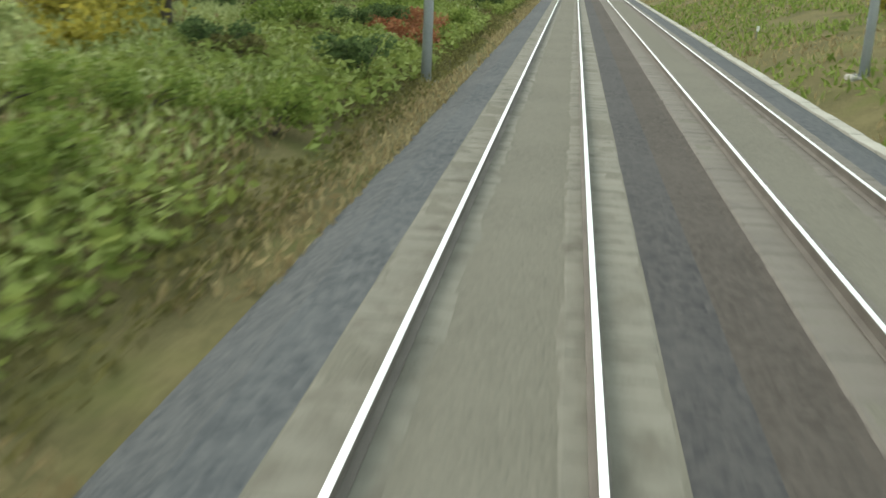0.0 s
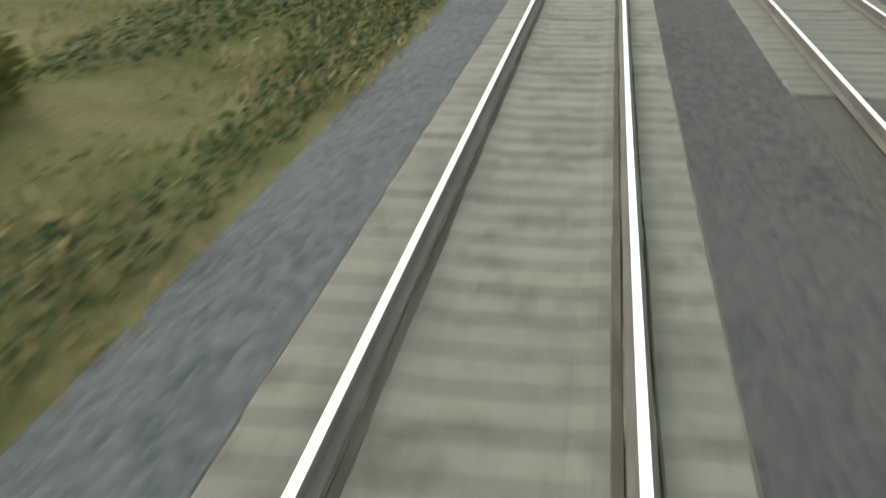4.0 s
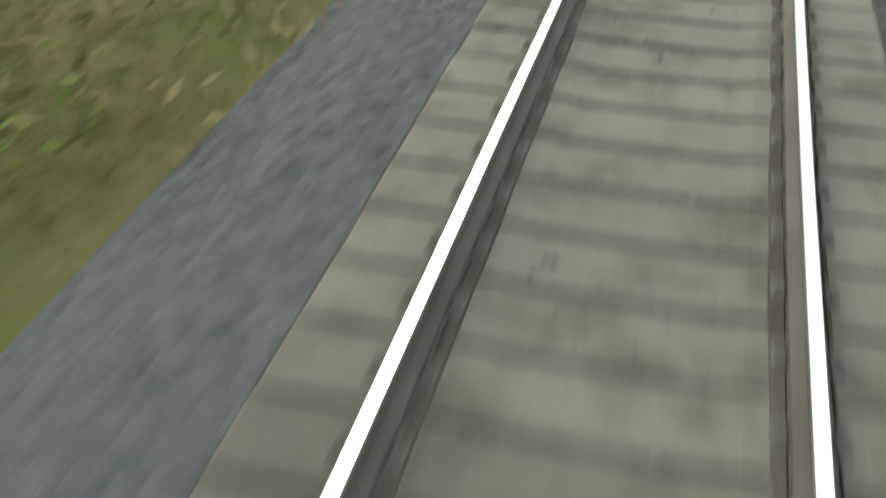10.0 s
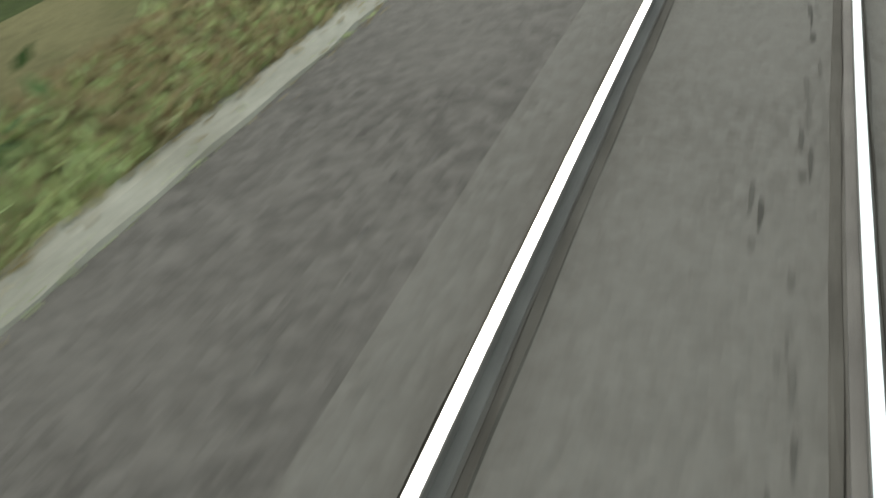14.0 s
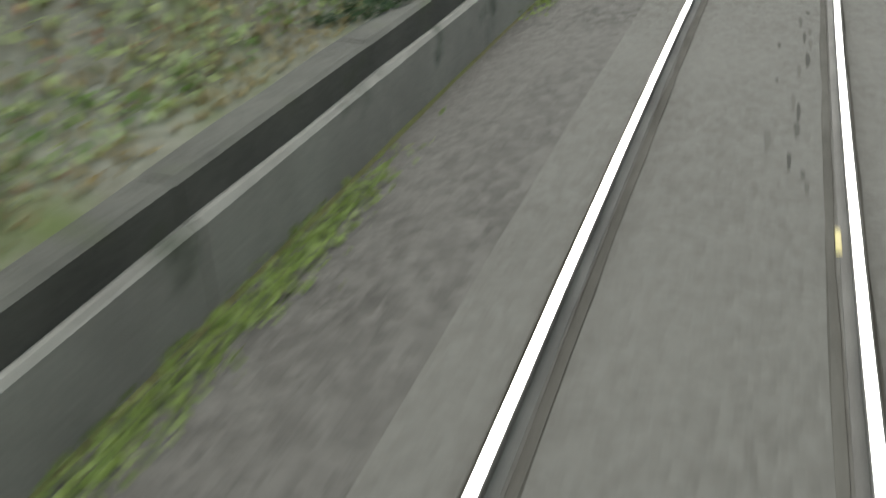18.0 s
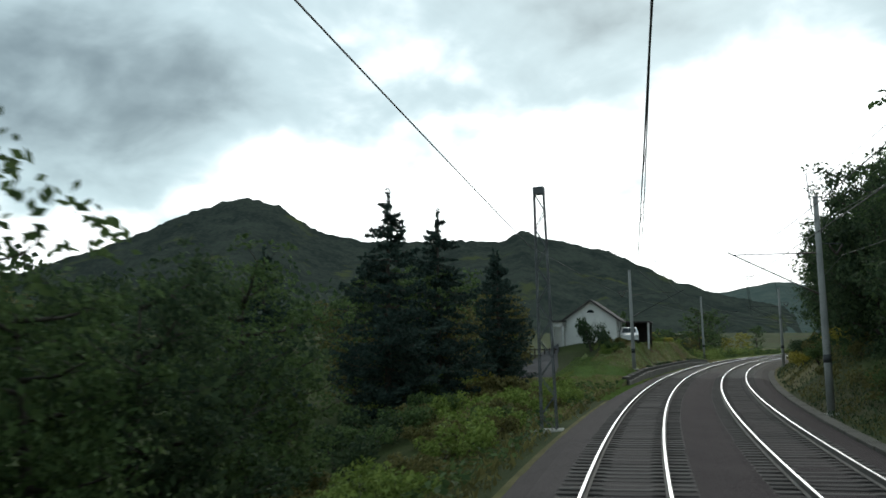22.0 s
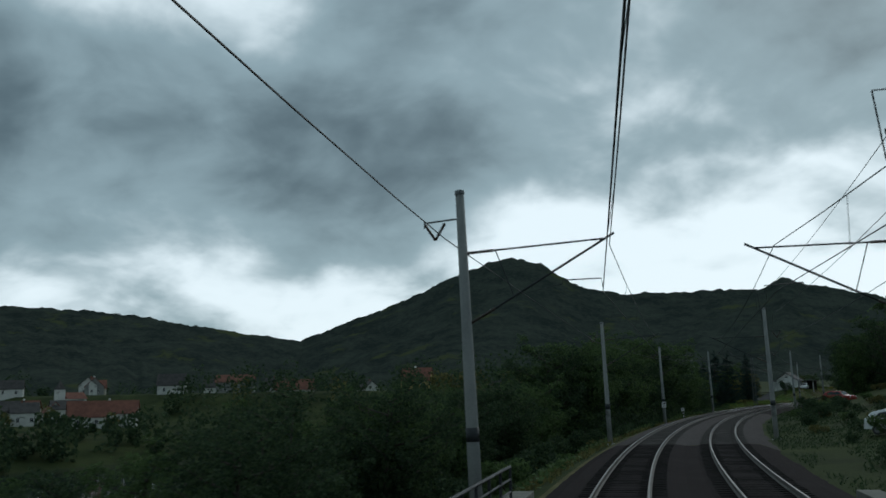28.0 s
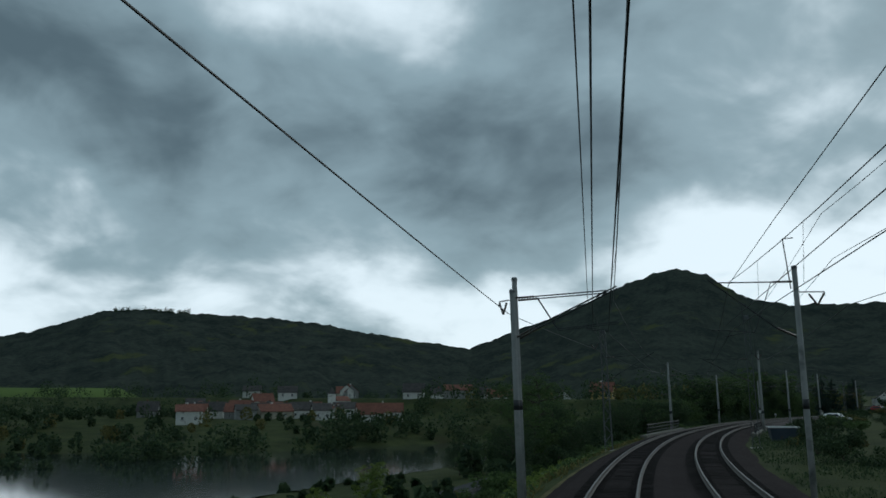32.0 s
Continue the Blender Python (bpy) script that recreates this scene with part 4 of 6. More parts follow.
def build_retaining_wall():
    root = thing("retaining_wall", "low dark mossy concrete retaining wall below the bank", "wall", kind="structure", m=spot(520, -3.1))
    inv = root.matrix_world.inverted()
    n, step = 21, 3.0
    for i in range(n):
        s0 = 487 + i * step
        top = 0.02 + 0.3 * min(1, max(0, (s0 - 486) / 12)) * min(1, max(-0.3, (551 - s0) / 16))
        body = sweep("wall_block", ((-3.4, -0.75), (-3.4, top), (-3.38, top + 0.03), (-3.03, top + 0.03), (-2.985, top), (-2.975, -0.75)), s0 + 0.01, s0 + step - 0.01, 1.0, CONCRETE_DARK, rough=0.006)
        o = part("wall_block", body, root)
        o.matrix_parent_inverse = inv
        lip_z = top - 0.22
        lip = sweep("drain_ledge", ((-2.97, -0.7), (-2.97, lip_z - 0.01), (-2.93, lip_z + 0.01), (-2.9, lip_z), (-2.87, lip_z - 0.04), (-2.83, -0.7)), s0 + 0.015, s0 + step - 0.015, 1.0, CONCRETE_WET, rough=0.006)
        o = part("drain_ledge", lip, root, "grey concrete drain ledge")
        o.matrix_parent_inverse = inv
    rng = np.random.default_rng(3)
    n = 15000
    s, a = rng.uniform(488, 549, n), -2.58 + rng.normal(size=n) * 0.13
    keep = np.sin(s * 0.7) + np.sin(s * 0.23 + 1) + rng.normal(size=n) * 0.5 > -0.2
    c = np.array([at(x, y, -0.455 + (2.75 - abs(y)) * 0.27 + rng.uniform(0.0, 0.06)) for x, y in zip(s[keep], a[keep])])
    thing("moss", "bright yellow-green moss along the foot of the wall", "moss", kind="stuff", data=leaf_mesh("moss", rng, c, 0.045, LEAF["pale"], up=0.1, level=0.5))
    thing("drain_cover", "square concrete drain cover by the wall", "cover", m=spot(531, -2.5, -0.4), data=Shape().box(-0.2, 0.2, -0.3, 0.3, -0.2, 0.1, 0.02).mesh("drain_cover", CONCRETE))


build_retaining_wall()


def build_track_marks():
    m = material("white_track_paint", (0.5, 0.49, 0.45), (0.68, 0.67, 0.62), 3, 40, 0.8, 0.1, stain=(0.3, 0.29, 0.25), stain_scale=6.0)
    g = material("green_track_paint", (0.25, 0.42, 0.36), (0.36, 0.52, 0.45), 3, 40, 0.8, 0.1, stain=(0.25, 0.27, 0.24), stain_scale=6.0)
    k = min(sleeper_spots(), key=lambda q: abs(q - 282.8))
    mark = thing("paint_mark", "white survey bars painted on a sleeper", "paint mark", m=spot(k, 0))
    for x in (-0.06, 0.04, 0.13, 0.22):
        part("bar", Shape().box(x, x + 0.055, -0.1, 0.1, -0.186, -0.182).mesh("bar", m), mark)
    part("patch", Shape().box(-0.5, -0.36, -0.1, 0.1, -0.164, -0.16).mesh("patch", m), mark)
    part("patch", Shape().box(-1.2, -0.95, -0.1, 0.1, -0.167, -0.163).mesh("patch", m), mark)
    mark = thing("paint_mark", "faded green survey patch on a sleeper", "paint mark", m=spot(k - 0.882, 0))
    part("bar", Shape().box(0.0, 0.09, -0.1, 0.1, -0.186, -0.182).mesh("bar", g), mark)
    part("patch", Shape().box(0.12, 0.32, -0.1, 0.1, -0.186, -0.182).mesh("patch", g), mark)
    tag = thing("rail_tag", "small yellow tag on the inner foot of the rail", "tag", m=spot(512.7, 0.69, -0.15))
    part("plate", Shape().box(-0.025, 0.01, -0.16, 0.16, 0.0, 0.012, 0.003).mesh("plate", material("yellow_tag_paint", (0.5, 0.38, 0.12), (0.62, 0.5, 0.2), 3, 30, 0.6, 0.1)), tag)
    rng = random.Random(21)
    sh = Shape()
    x = 322.0
    while x < 512:
        ln, w, a = rng.uniform(0.08, 0.5), rng.uniform(0.01, 0.026), rng.choice((0.41, 0.44, 0.5, 0.24, 0.45)) + rng.uniform(-0.04, 0.04)
        z = (-0.183 if x < 391 else -0.152) + rng.uniform(0, 0.003)
        ring = [(0, -0.6), (0.2, -1), (0.6, -0.7), (1, -0.3), (0.95, 0.5), (0.5, 1), (0.1, 0.7)]
        top = [at(x + u * ln, a + v * w * rng.uniform(0.7, 1.2), z) for u, v in ring]
        sh.add(top + [q - Vector((0, 0, 0.03)) for q in top], [tuple(range(7))] + [(n, n + 7, (n + 1) % 7 + 7, (n + 1) % 7) for n in range(7)])
        x += rng.uniform(0.05, 0.55)
    thing("dirt_streaks", "dark greasy dirt streaks along the middle of the track", "dirt", kind="stuff", data=sh.mesh("dirt_streaks", material("greasy_dirt", (0.055, 0.05, 0.043), (0.1, 0.09, 0.078), 2, 30, 0.9, 0.2, per="island", gloss=0.05)))


build_track_marks()

# ---- overhead line ----
CONTACT, MESSENGER, FEEDER = 5.05, 6.15, {624: 7.15, 748.5: 6.8, 798.6: 7.05, 839.3: 0, 840.05: 6.05}


def round_mast(label, height, base=0.0, girth=1.0, band=1.62):
    """A spun concrete mast on a foundation, with a dark collar; stands at its foot, track to its +x."""
    ob = thing("catenary_mast", label, "mast", "masts of the overhead line")
    part("shaft", Shape().tube([(0, 0, base), (0, 0, 1.55), (0, 0, height)], [0.165 * girth, 0.155 * girth, 0.105 * girth ** 0.4], 14).mesh("shaft", CONCRETE_POLE, True), ob)
    part("collar", Shape().tube([(0, 0, band), (0, 0, band + 0.33)], [0.162 * girth, 0.16 * girth], 14).mesh("collar", STEEL_DARK, True), ob, "dark weathered band")
    part("cap", Shape().tube([(0, 0, height - 0.02), (0, 0, height + 0.07), (0, 0, height + 0.1)], [0.12 * girth ** 0.4, 0.12 * girth ** 0.4, 0.05], 12).mesh("cap", STEEL), ob)
    part("foundation", Shape().box(-0.35, 0.35, -0.35, 0.35, base - 0.5, base + 0.12, 0.05).mesh("foundation", CONCRETE_PALE), ob)
    return ob


def lattice_mast(label, height, base=0.0):
    """A four-legged riveted lattice mast."""
    ob = thing("lattice_mast", label, "mast", "masts of the overhead line")
    hw = lambda z: 0.27 - 0.1 * (z - base) / (height - base)
    for sx_ in (-1, 1):
        for sy_ in (-1, 1):
            part("leg", Shape().beam((sx_ * hw(base), sy_ * hw(base), base), (sx_ * hw(height), sy_ * hw(height), height), 0.05).mesh("leg", STEEL_WORN), ob)
    n = 13
    for face in range(4):
        for i in range(n):
            z0, z1 = base + (height - base) * i / n, base + (height - base) * (i + 1) / n
            u0, u1 = (-1, 1) if i % 2 else (1, -1)
            c = lambda u, z: ((u * hw(z), hw(z), z), (hw(z), u * hw(z), z), (u * hw(z), -hw(z), z), (-hw(z), u * hw(z), z))[face]
            part("brace", Shape().beam(c(u0, z0), c(u1, z1), 0.026).mesh("brace", STEEL_WORN), ob)
    part("cap", Shape().box(-0.2, 0.2, -0.2, 0.2, height - 0.05, height + 0.22, 0.03).mesh("cap", STEEL_WORN), ob)
    part("foundation", Shape().box(-0.5, 0.5, -0.5, 0.5, base - 0.5, base + 0.15, 0.05).mesh("foundation", CONCRETE_PALE), ob)
    return ob


def insulator(sh, p, q, n=7, r=0.046):
    p, q = Vector(p), Vector(q)
    pts, rad = [], []
    for i in range(n * 2 + 1):
        pts.append(p.lerp(q, i / (n * 2)))
        rad.append(r if i % 2 else r * 0.6)
    sh.tube(pts, rad, 7)


def cantilever(ob, reach, side=1, feeder=6.3, foot=4.42, head=MESSENGER - 0.03):
    """Bracket that carries the wires over the track; reach: from mast to messenger; side: +1 when the track lies at +x."""
    k = side
    sh = Shape()
    sh.tube([(k * 0.75, 0, head + 0.02), (k * (reach + 0.1), 0, max(MESSENGER, head + 0.1))], 0.024, 6)
    sh.tube([(k * 0.72, 0, foot + 0.32), (k * (reach + 0.35), 0, max(MESSENGER, head + 0.1) + 0.12)], 0.03, 6)
    joint = 1.45 if foot > 4.6 else 0.36 * reach
    knee = 5.2 if foot > 4.6 else foot + 0.32 + (joint - 0.72) / (reach - 0.37) * (max(MESSENGER, head + 0.1) - foot - 0.2)
    sh.tube([(k * 0.8, 0, head + 0.02), (k * joint, 0, knee)], 0.014, 5)
    part("tube_frame", sh.mesh("tube_frame", STEEL_DARK), ob, "dark steel bracket tubes")
    for p, q in (((k * 0.1, 0, head), (k * 0.75, 0, head + 0.02)), ((k * 0.1, 0, foot), (k * 0.72, 0, foot + 0.32))):
        s2 = Shape()
        insulator(s2, p, q)
        part("insulator", s2.mesh("insulator", PORCELAIN, True), ob, "brown glazed insulator")
    if foot > 4.6:
        reg = Shape().tube([(k * 1.45, 0, 5.18), (k * (reach + 0.35), 0, CONTACT + 0.28)], 0.016, 5)
        reg.tube([(k * (reach - 0.75), 0, CONTACT + 0.27), (k * (reach - 0.75), 0, CONTACT + 0.12), (k * reach, 0, CONTACT + 0.02)], 0.014, 5)
    else:
        reg = Shape().tube([(k * (reach - 1.1), 0, CONTACT + 0.14), (k * (reach - 0.95), 0, CONTACT + 0.15), (k * (reach - 0.93), 0, CONTACT + 0.25), (k * (reach - 0.03), 0, CONTACT + 0.23), (k * reach, 0, CONTACT + 0.02)], 0.015, 5)
        reg.tube([(k * (reach - 1.1), 0, CONTACT + 0.14), (k * joint, 0, knee)], 0.005, 4)
    part("registration_arm", reg.mesh("registration_arm", STEEL_DARK), ob)
    if feeder:
        out = 0.5 if foot > 4.6 and k > 0 else 1.0
        br = Shape().tube([(-k * 0.1, 0, feeder + 0.18), (-k * 0.92 * out, 0, feeder + 0.14)], 0.022, 5)
        br.tube([(-k * 0.92 * out, 0, feeder + 0.14), (-k * 0.92 * out, 0, feeder)], 0.015, 4)
        part("feeder_bracket", br.mesh("feeder_bracket", STEEL_DARK), ob)
        for x in (0.9, 0.4):
            s2 = Shape()
            insulator(s2, (-k * x * out, 0, feeder + 0.1), (-k * 0.66 * out, 0, feeder - 0.3), 5, 0.045)
            part("insulator", s2.mesh("insulator", PORCELAIN, True), ob)


def top_post(ob, height, k):
    """The offset post that lifts an earth wire over the mast."""
    sh = Shape().tube([(-k * 0.16, 0, height - 0.7), (-k * 0.3, 0, height + 1.05)], 0.022, 5).tube([(-k * 0.3, 0, height + 1.05), (k * 0.05, 0, height + 1.05)], 0.018, 5)
    part("earth_wire_post", sh.mesh("earth_wire_post", STEEL_DARK), ob)


LEFT_MASTS = ((479, -4.5, "r", 8.3), (539.5, -3.68, "r", 8.0), (584, -3.25, "l", 7.9), (624, -3.2, "r", 8.05), (666.5, -3.1, "r", 7.1), (705, -3.2, "r", 7.2), (748.5, -3.2, "r", 7.6), (798.6, -3.15, "l", 7.9), (839.3, -3.05, "r", 7.0), (840.05, -3.05, "r", 6.5))
RIGHT_MASTS = ((505, 7.1, "r", 8.0), (576, 7.2, "r", 8.4), (617, 7.2, "r", 7.9), (661.5, 7.2, "r", 8.3), (702, 7.2, "r", 7.9), (747, 7.2, "r", 8.8), (793, 7.2, "l", 9.2), (838, 6.45, "r", 7.3))


def build_masts():
    rng = random.Random(9)
    for row, k in ((LEFT_MASTS, 1), (RIGHT_MASTS, -1)):
        for s, a, kind, h in row:
            base = ground_z(s, a) - 0.05
            lab = ("grey steel lattice mast carrying the overhead line" if kind == "l" else "weathered grey concrete mast carrying the overhead line") + (" of the second track" if k < 0 else "")
            twin = s >= 838
            ob = lattice_mast(lab, h, base) if kind == "l" else round_mast(lab, h, base, 0.68 if twin else 1.0, 2.54 if twin else 1.62)
            if s != 584:
                cantilever(ob, (0.1 - a) if k > 0 else a - OTHER, k, FEEDER.get(s, 6.3), 4.96 if twin else 4.42, MESSENGER + (-0.03 if not twin else 0.14 if k > 0 else 0.7))
            if k < 0:
                top_post(ob, h, 1)
            ob.matrix_world = spot(s, a, 0, 0, -1.6 if k > 0 else -1.8)


build_masts()


def wire(name, label, points, r):
    thing(name, label, "wire", "wires of the overhead line", data=Shape().tube(points, r, 5, False).mesh(name, WIRE))


def sagging(stops, sag, per=8):
    """Points along stops (s, a, z): straight from mast to mast on the plan, hanging between each two."""
    out = []
    for p, q in zip(stops, stops[1:]):
        p, q = at(*p), at(*q)
        out += [p.lerp(q, i / per) - Vector((0, 0, sag * 4 * (i / per) * (1 - i / per))) for i in range(per)]
    return out + [at(*stops[-1])]


def build_wires():
    left = [m for m in LEFT_MASTS if m[0] != 839.3]
    ends = lambda row: [row[0][0] - 110, row[0][0] - 55] + [m[0] for m in row] + [row[-1][0] + 42, row[-1][0] + 84]
    for row, mid, word in ((left, 0.0, "near track"), (RIGHT_MASTS, OTHER, "second track")):
        ss_ = ends(row)
        zig = lambda i: mid + (0.17 if i % 2 else -0.05)
        hang = lambda s: 6.88 if mid and s > 830 else MESSENGER
        run = lambda s: 5.22 if mid and s > 830 else CONTACT
        wire("contact_wire", "thin dark contact wire over the " + word, sagging([(s, zig(i), run(s)) for i, s in enumerate(ss_)], 0.02), 0.011)
        wire("messenger_wire", "dark hanging messenger wire over the " + word, sagging([(s, mid + 0.15, hang(s)) for s in ss_], 0.4), 0.011)
        for i in range(2, len(ss_) - 1):
            for j in range(1, 6):
                k = j / 6
                hi = at(ss_[i], mid + 0.15, hang(ss_[i])).lerp(at(ss_[i + 1], mid + 0.15, hang(ss_[i + 1])), k) - Vector((0, 0, 1.6 * k * (1 - k)))
                lo = at(ss_[i], zig(i), run(ss_[i])).lerp(at(ss_[i + 1], zig(i + 1), run(ss_[i + 1])), k)
                thing("dropper", "thin wire dropper between messenger and contact wire", "wire", "droppers", data=Shape().tube([hi, lo], 0.005, 4, False).mesh("dropper", WIRE))
    ss_ = ends(left)
    off = [-4.95] * 2 + [m[1] - (0.72 if m[0] == 798.6 else 0.3 if m[0] > 830 else 0.6) for m in left] + [-4.0] * 2
    feeder = [(s, a, FEEDER.get(s, 6.3) - 0.3) for s, a in zip(ss_, off)]
    k = ss_.index(748.5)
    wire("feeder_wire", "thick dark feeder wire on the outer side of the masts", sagging(feeder[:k + 1], 0.05) + sagging(feeder[k:k + 2], 0.4)[1:] + sagging(feeder[k + 1:], 0.05)[1:], 0.014)
    ss_ = ends(RIGHT_MASTS)
    wire("feeder_wire", "dark feeder wire outside the second track", sagging([(s, 7.9, 6.0) for s in ss_], 0.25), 0.013)
    for da, z in ((7.2, 9.15), (7.5, 7.6)):
        wire("earth_wire", "thin dark wire strung above the masts", sagging([(s, da, z) for s in ss_], 0.25), 0.011)
    # the overlap section past the lattice mast
    wire("messenger_wire", "second messenger wire running up to the lattice mast", [at(798.6, -2.9, 6.9), at(815, -1.7, 6.45), at(839, -0.75, 6.3), at(880, 0.0, 6.25)], 0.01)
    wire("contact_wire", "second contact wire running up to the lattice mast", [at(798.6, -2.9, 6.2), at(815, -1.6, 5.75), at(839, -0.6, 5.3), at(880, 0.12, 5.1)], 0.01)

    wire("messenger_wire", "second messenger wire over the second track", [at(838, 4.0, 6.75), at(850, 4.05, 6.9), at(862, 4.05, 7.2), at(900, 4.1, 8.0)], 0.01)
    wire("contact_wire", "second contact wire over the second track", [at(838, 3.9, 5.4), at(862, 3.95, 5.52), at(900, 4.0, 5.7)], 0.01)


build_wires()


def build_start_masts():
    for s, a in ((-27, -3.35), (56.2, -4.8), (-30, 8.6), (-95, -3.4)):
        base = ground_z(s, a)
        ob = thing("signal_mast", "round galvanised steel mast on a concrete pad", "mast", "steel masts of the straight")
        part("shaft", Shape().tube([(0, 0, base), (0, 0, 7.5)], [0.14, 0.1], 14).mesh("shaft", STEEL_PALE, True), ob)
        part("foot_plate", Shape().box(-0.25, 0.25, -0.25, 0.25, base - 0.02, base + 0.03).mesh("foot_plate", STEEL), ob)
        part("foundation", Shape().box(-0.42, 0.42, -0.42, 0.42, base - 0.5, base + 0.0, 0.05).mesh("foundation", CONCRETE_PALE), ob)
        for x in (-0.19, 0.19):
            for y in (-0.19, 0.19):
                part("bolt", Shape().tube([(x, y, base), (x, y, base + 0.09)], 0.018, 6).mesh("bolt", STEEL_DARK), ob)
        ob.matrix_world = spot(s, a)

    for s, a, turn, ln, lab in ((57.2, -4.1, 12, 1.5, "weathered concrete slab lying beside the steel mast"), (57.6, -3.2, -6, 1.0, "broken concrete slab half sunk beside the ballast")):
        ob = thing("concrete_slab", lab, "concrete slab", data=Shape().box(-0.3, 0.3, -ln / 2, ln / 2, -0.1, 0.12, 0.02).mesh("concrete_slab", CONCRETE))
        ob.matrix_world = spot(s, a, ground_z(s, a) + 0.02, turn, 5)
    ob = thing("white_board", "white board lying tilted among the bushes", "board", data=Shape().box(-0.7, 0.7, -0.3, 0.3, -0.03, 0.03, 0.008).mesh("white_board", WHITE_PAINT))
    ob.matrix_world = spot(49.5, -10.8, ground_z(49.5, -10.8) + 0.75, 40, 14)
    part("leg", Shape().box(-0.04, 0.04, -0.04, 0.04, -0.9, 0.0).mesh("leg", STEEL_DARK), ob)


build_start_masts()

# ---- buildings, vehicles, furniture of the line ----


def window(parent, x, y, z, w, h, turn=0.0, panes=2):
    """A casement set in a wall whose face looks to -y at turn 0."""
    m = Matrix.Translation((x, y, z)) @ Matrix.Rotation(radians(turn), 4, "Z")
    t = 0.07
    fr = Shape().box(-w / 2, w / 2, -0.05, 0.03, h - t, h).box(-w / 2, w / 2, -0.05, 0.03, 0, t).box(-w / 2, -w / 2 + t, -0.05, 0.03, t, h - t).box(w / 2 - t, w / 2, -0.05, 0.03, t, h - t)
    if panes > 1:
        fr.box(-t / 2, t / 2, -0.045, 0.03, t, h - t)
    o = part("window", fr.mesh("window", WHITE_PAINT), parent, "white-framed window", m)
    part("pane", Shape().box(-w / 2 + t, w / 2 - t, -0.012, 0.0, t, h - t).mesh("pane", GLASS), o, "dark glass")
    part("sill", Shape().box(-w / 2 - 0.06, w / 2 + 0.06, -0.12, 0.0, -0.06, 0.0).mesh("sill", CONCRETE_PALE), o)


def cottage(label, w, d, eave, apex, wall, roof, windows=((0, 1),), chimney=True, group="", sides=True, name="house"):
    """A gabled house; its front gable looks to -y, its ridge runs along y."""
    ob = thing(name, label, "house", group)
    v = [(-w / 2, 0, -1.2), (w / 2, 0, -1.2), (w / 2, 0, eave), (0, 0, apex), (-w / 2, 0, eave)]
    v += [(x, d, z) for x, y, z in v]
    part("wall", mesh("wall", v, [(0, 1, 2, 3, 4), (9, 8, 7, 6, 5), (0, 4, 9, 5), (1, 6, 7, 2), (0, 5, 6, 1)], wall), ob)
    o, t = 0.38, 0.16
    k = (apex - eave) / (w / 2)
    for sd in (-1, 1):
        r = Shape()
        xs, zs = sd * (w / 2 + o), eave - k * o
        a = [(0, -o, apex + 0.02), (xs, -o, zs + 0.02), (xs, -o, zs + 0.02 + t), (0, -o, apex + 0.02 + t * 1.1)]
        r.add(a + [(x, d + o, z) for x, y, z in a], [(0, 1, 2, 3), (7, 6, 5, 4), (0, 4, 5, 1), (1, 5, 6, 2), (2, 6, 7, 3), (3, 7, 4, 0)])
        rf = part("roof", r.mesh("roof", roof), ob)
        n = int(d / 0.9)
        if name == "cottage":
            for i in range(7):
                u0 = i / 7
                row = Shape()
                p = lambda u, dz: (xs * u, zs * u + apex * (1 - u) + t + 0.03 + dz)
                x0, z0 = p(u0 + 0.01, 0)
                x1, z1 = p(u0 + 1 / 7 + 0.02, 0.035)
                row.add([(x0, -o, z0), (x1, -o, z1), (x1, d + o, z1), (x0, d + o, z0), (x1, -o, z1 - 0.05), (x1, d + o, z1 - 0.05)], [(0, 1, 2, 3), (1, 4, 5, 2)])
                part("tile_course", row.mesh("tile_course", roof), rf)
    for x, z in windows:
        window(ob, x, -0.0, z, 0.8, 1.1)
    if sides:
        for y in np.arange(d * 0.25, d, d * 0.5):
            window(ob, w / 2, float(y), 1.0, 0.9, 1.2, 90)
            window(ob, -w / 2, float(y), 1.0, 0.9, 1.2, -90)
    if chimney:
        part("chimney", Shape().box(0.4, 0.95, d * 0.55, d * 0.55 + 0.55, eave, apex + 0.75, 0.03).mesh("chimney", ROOF_RED if roof is not ROOF_RED else PLASTER), ob)
    return ob


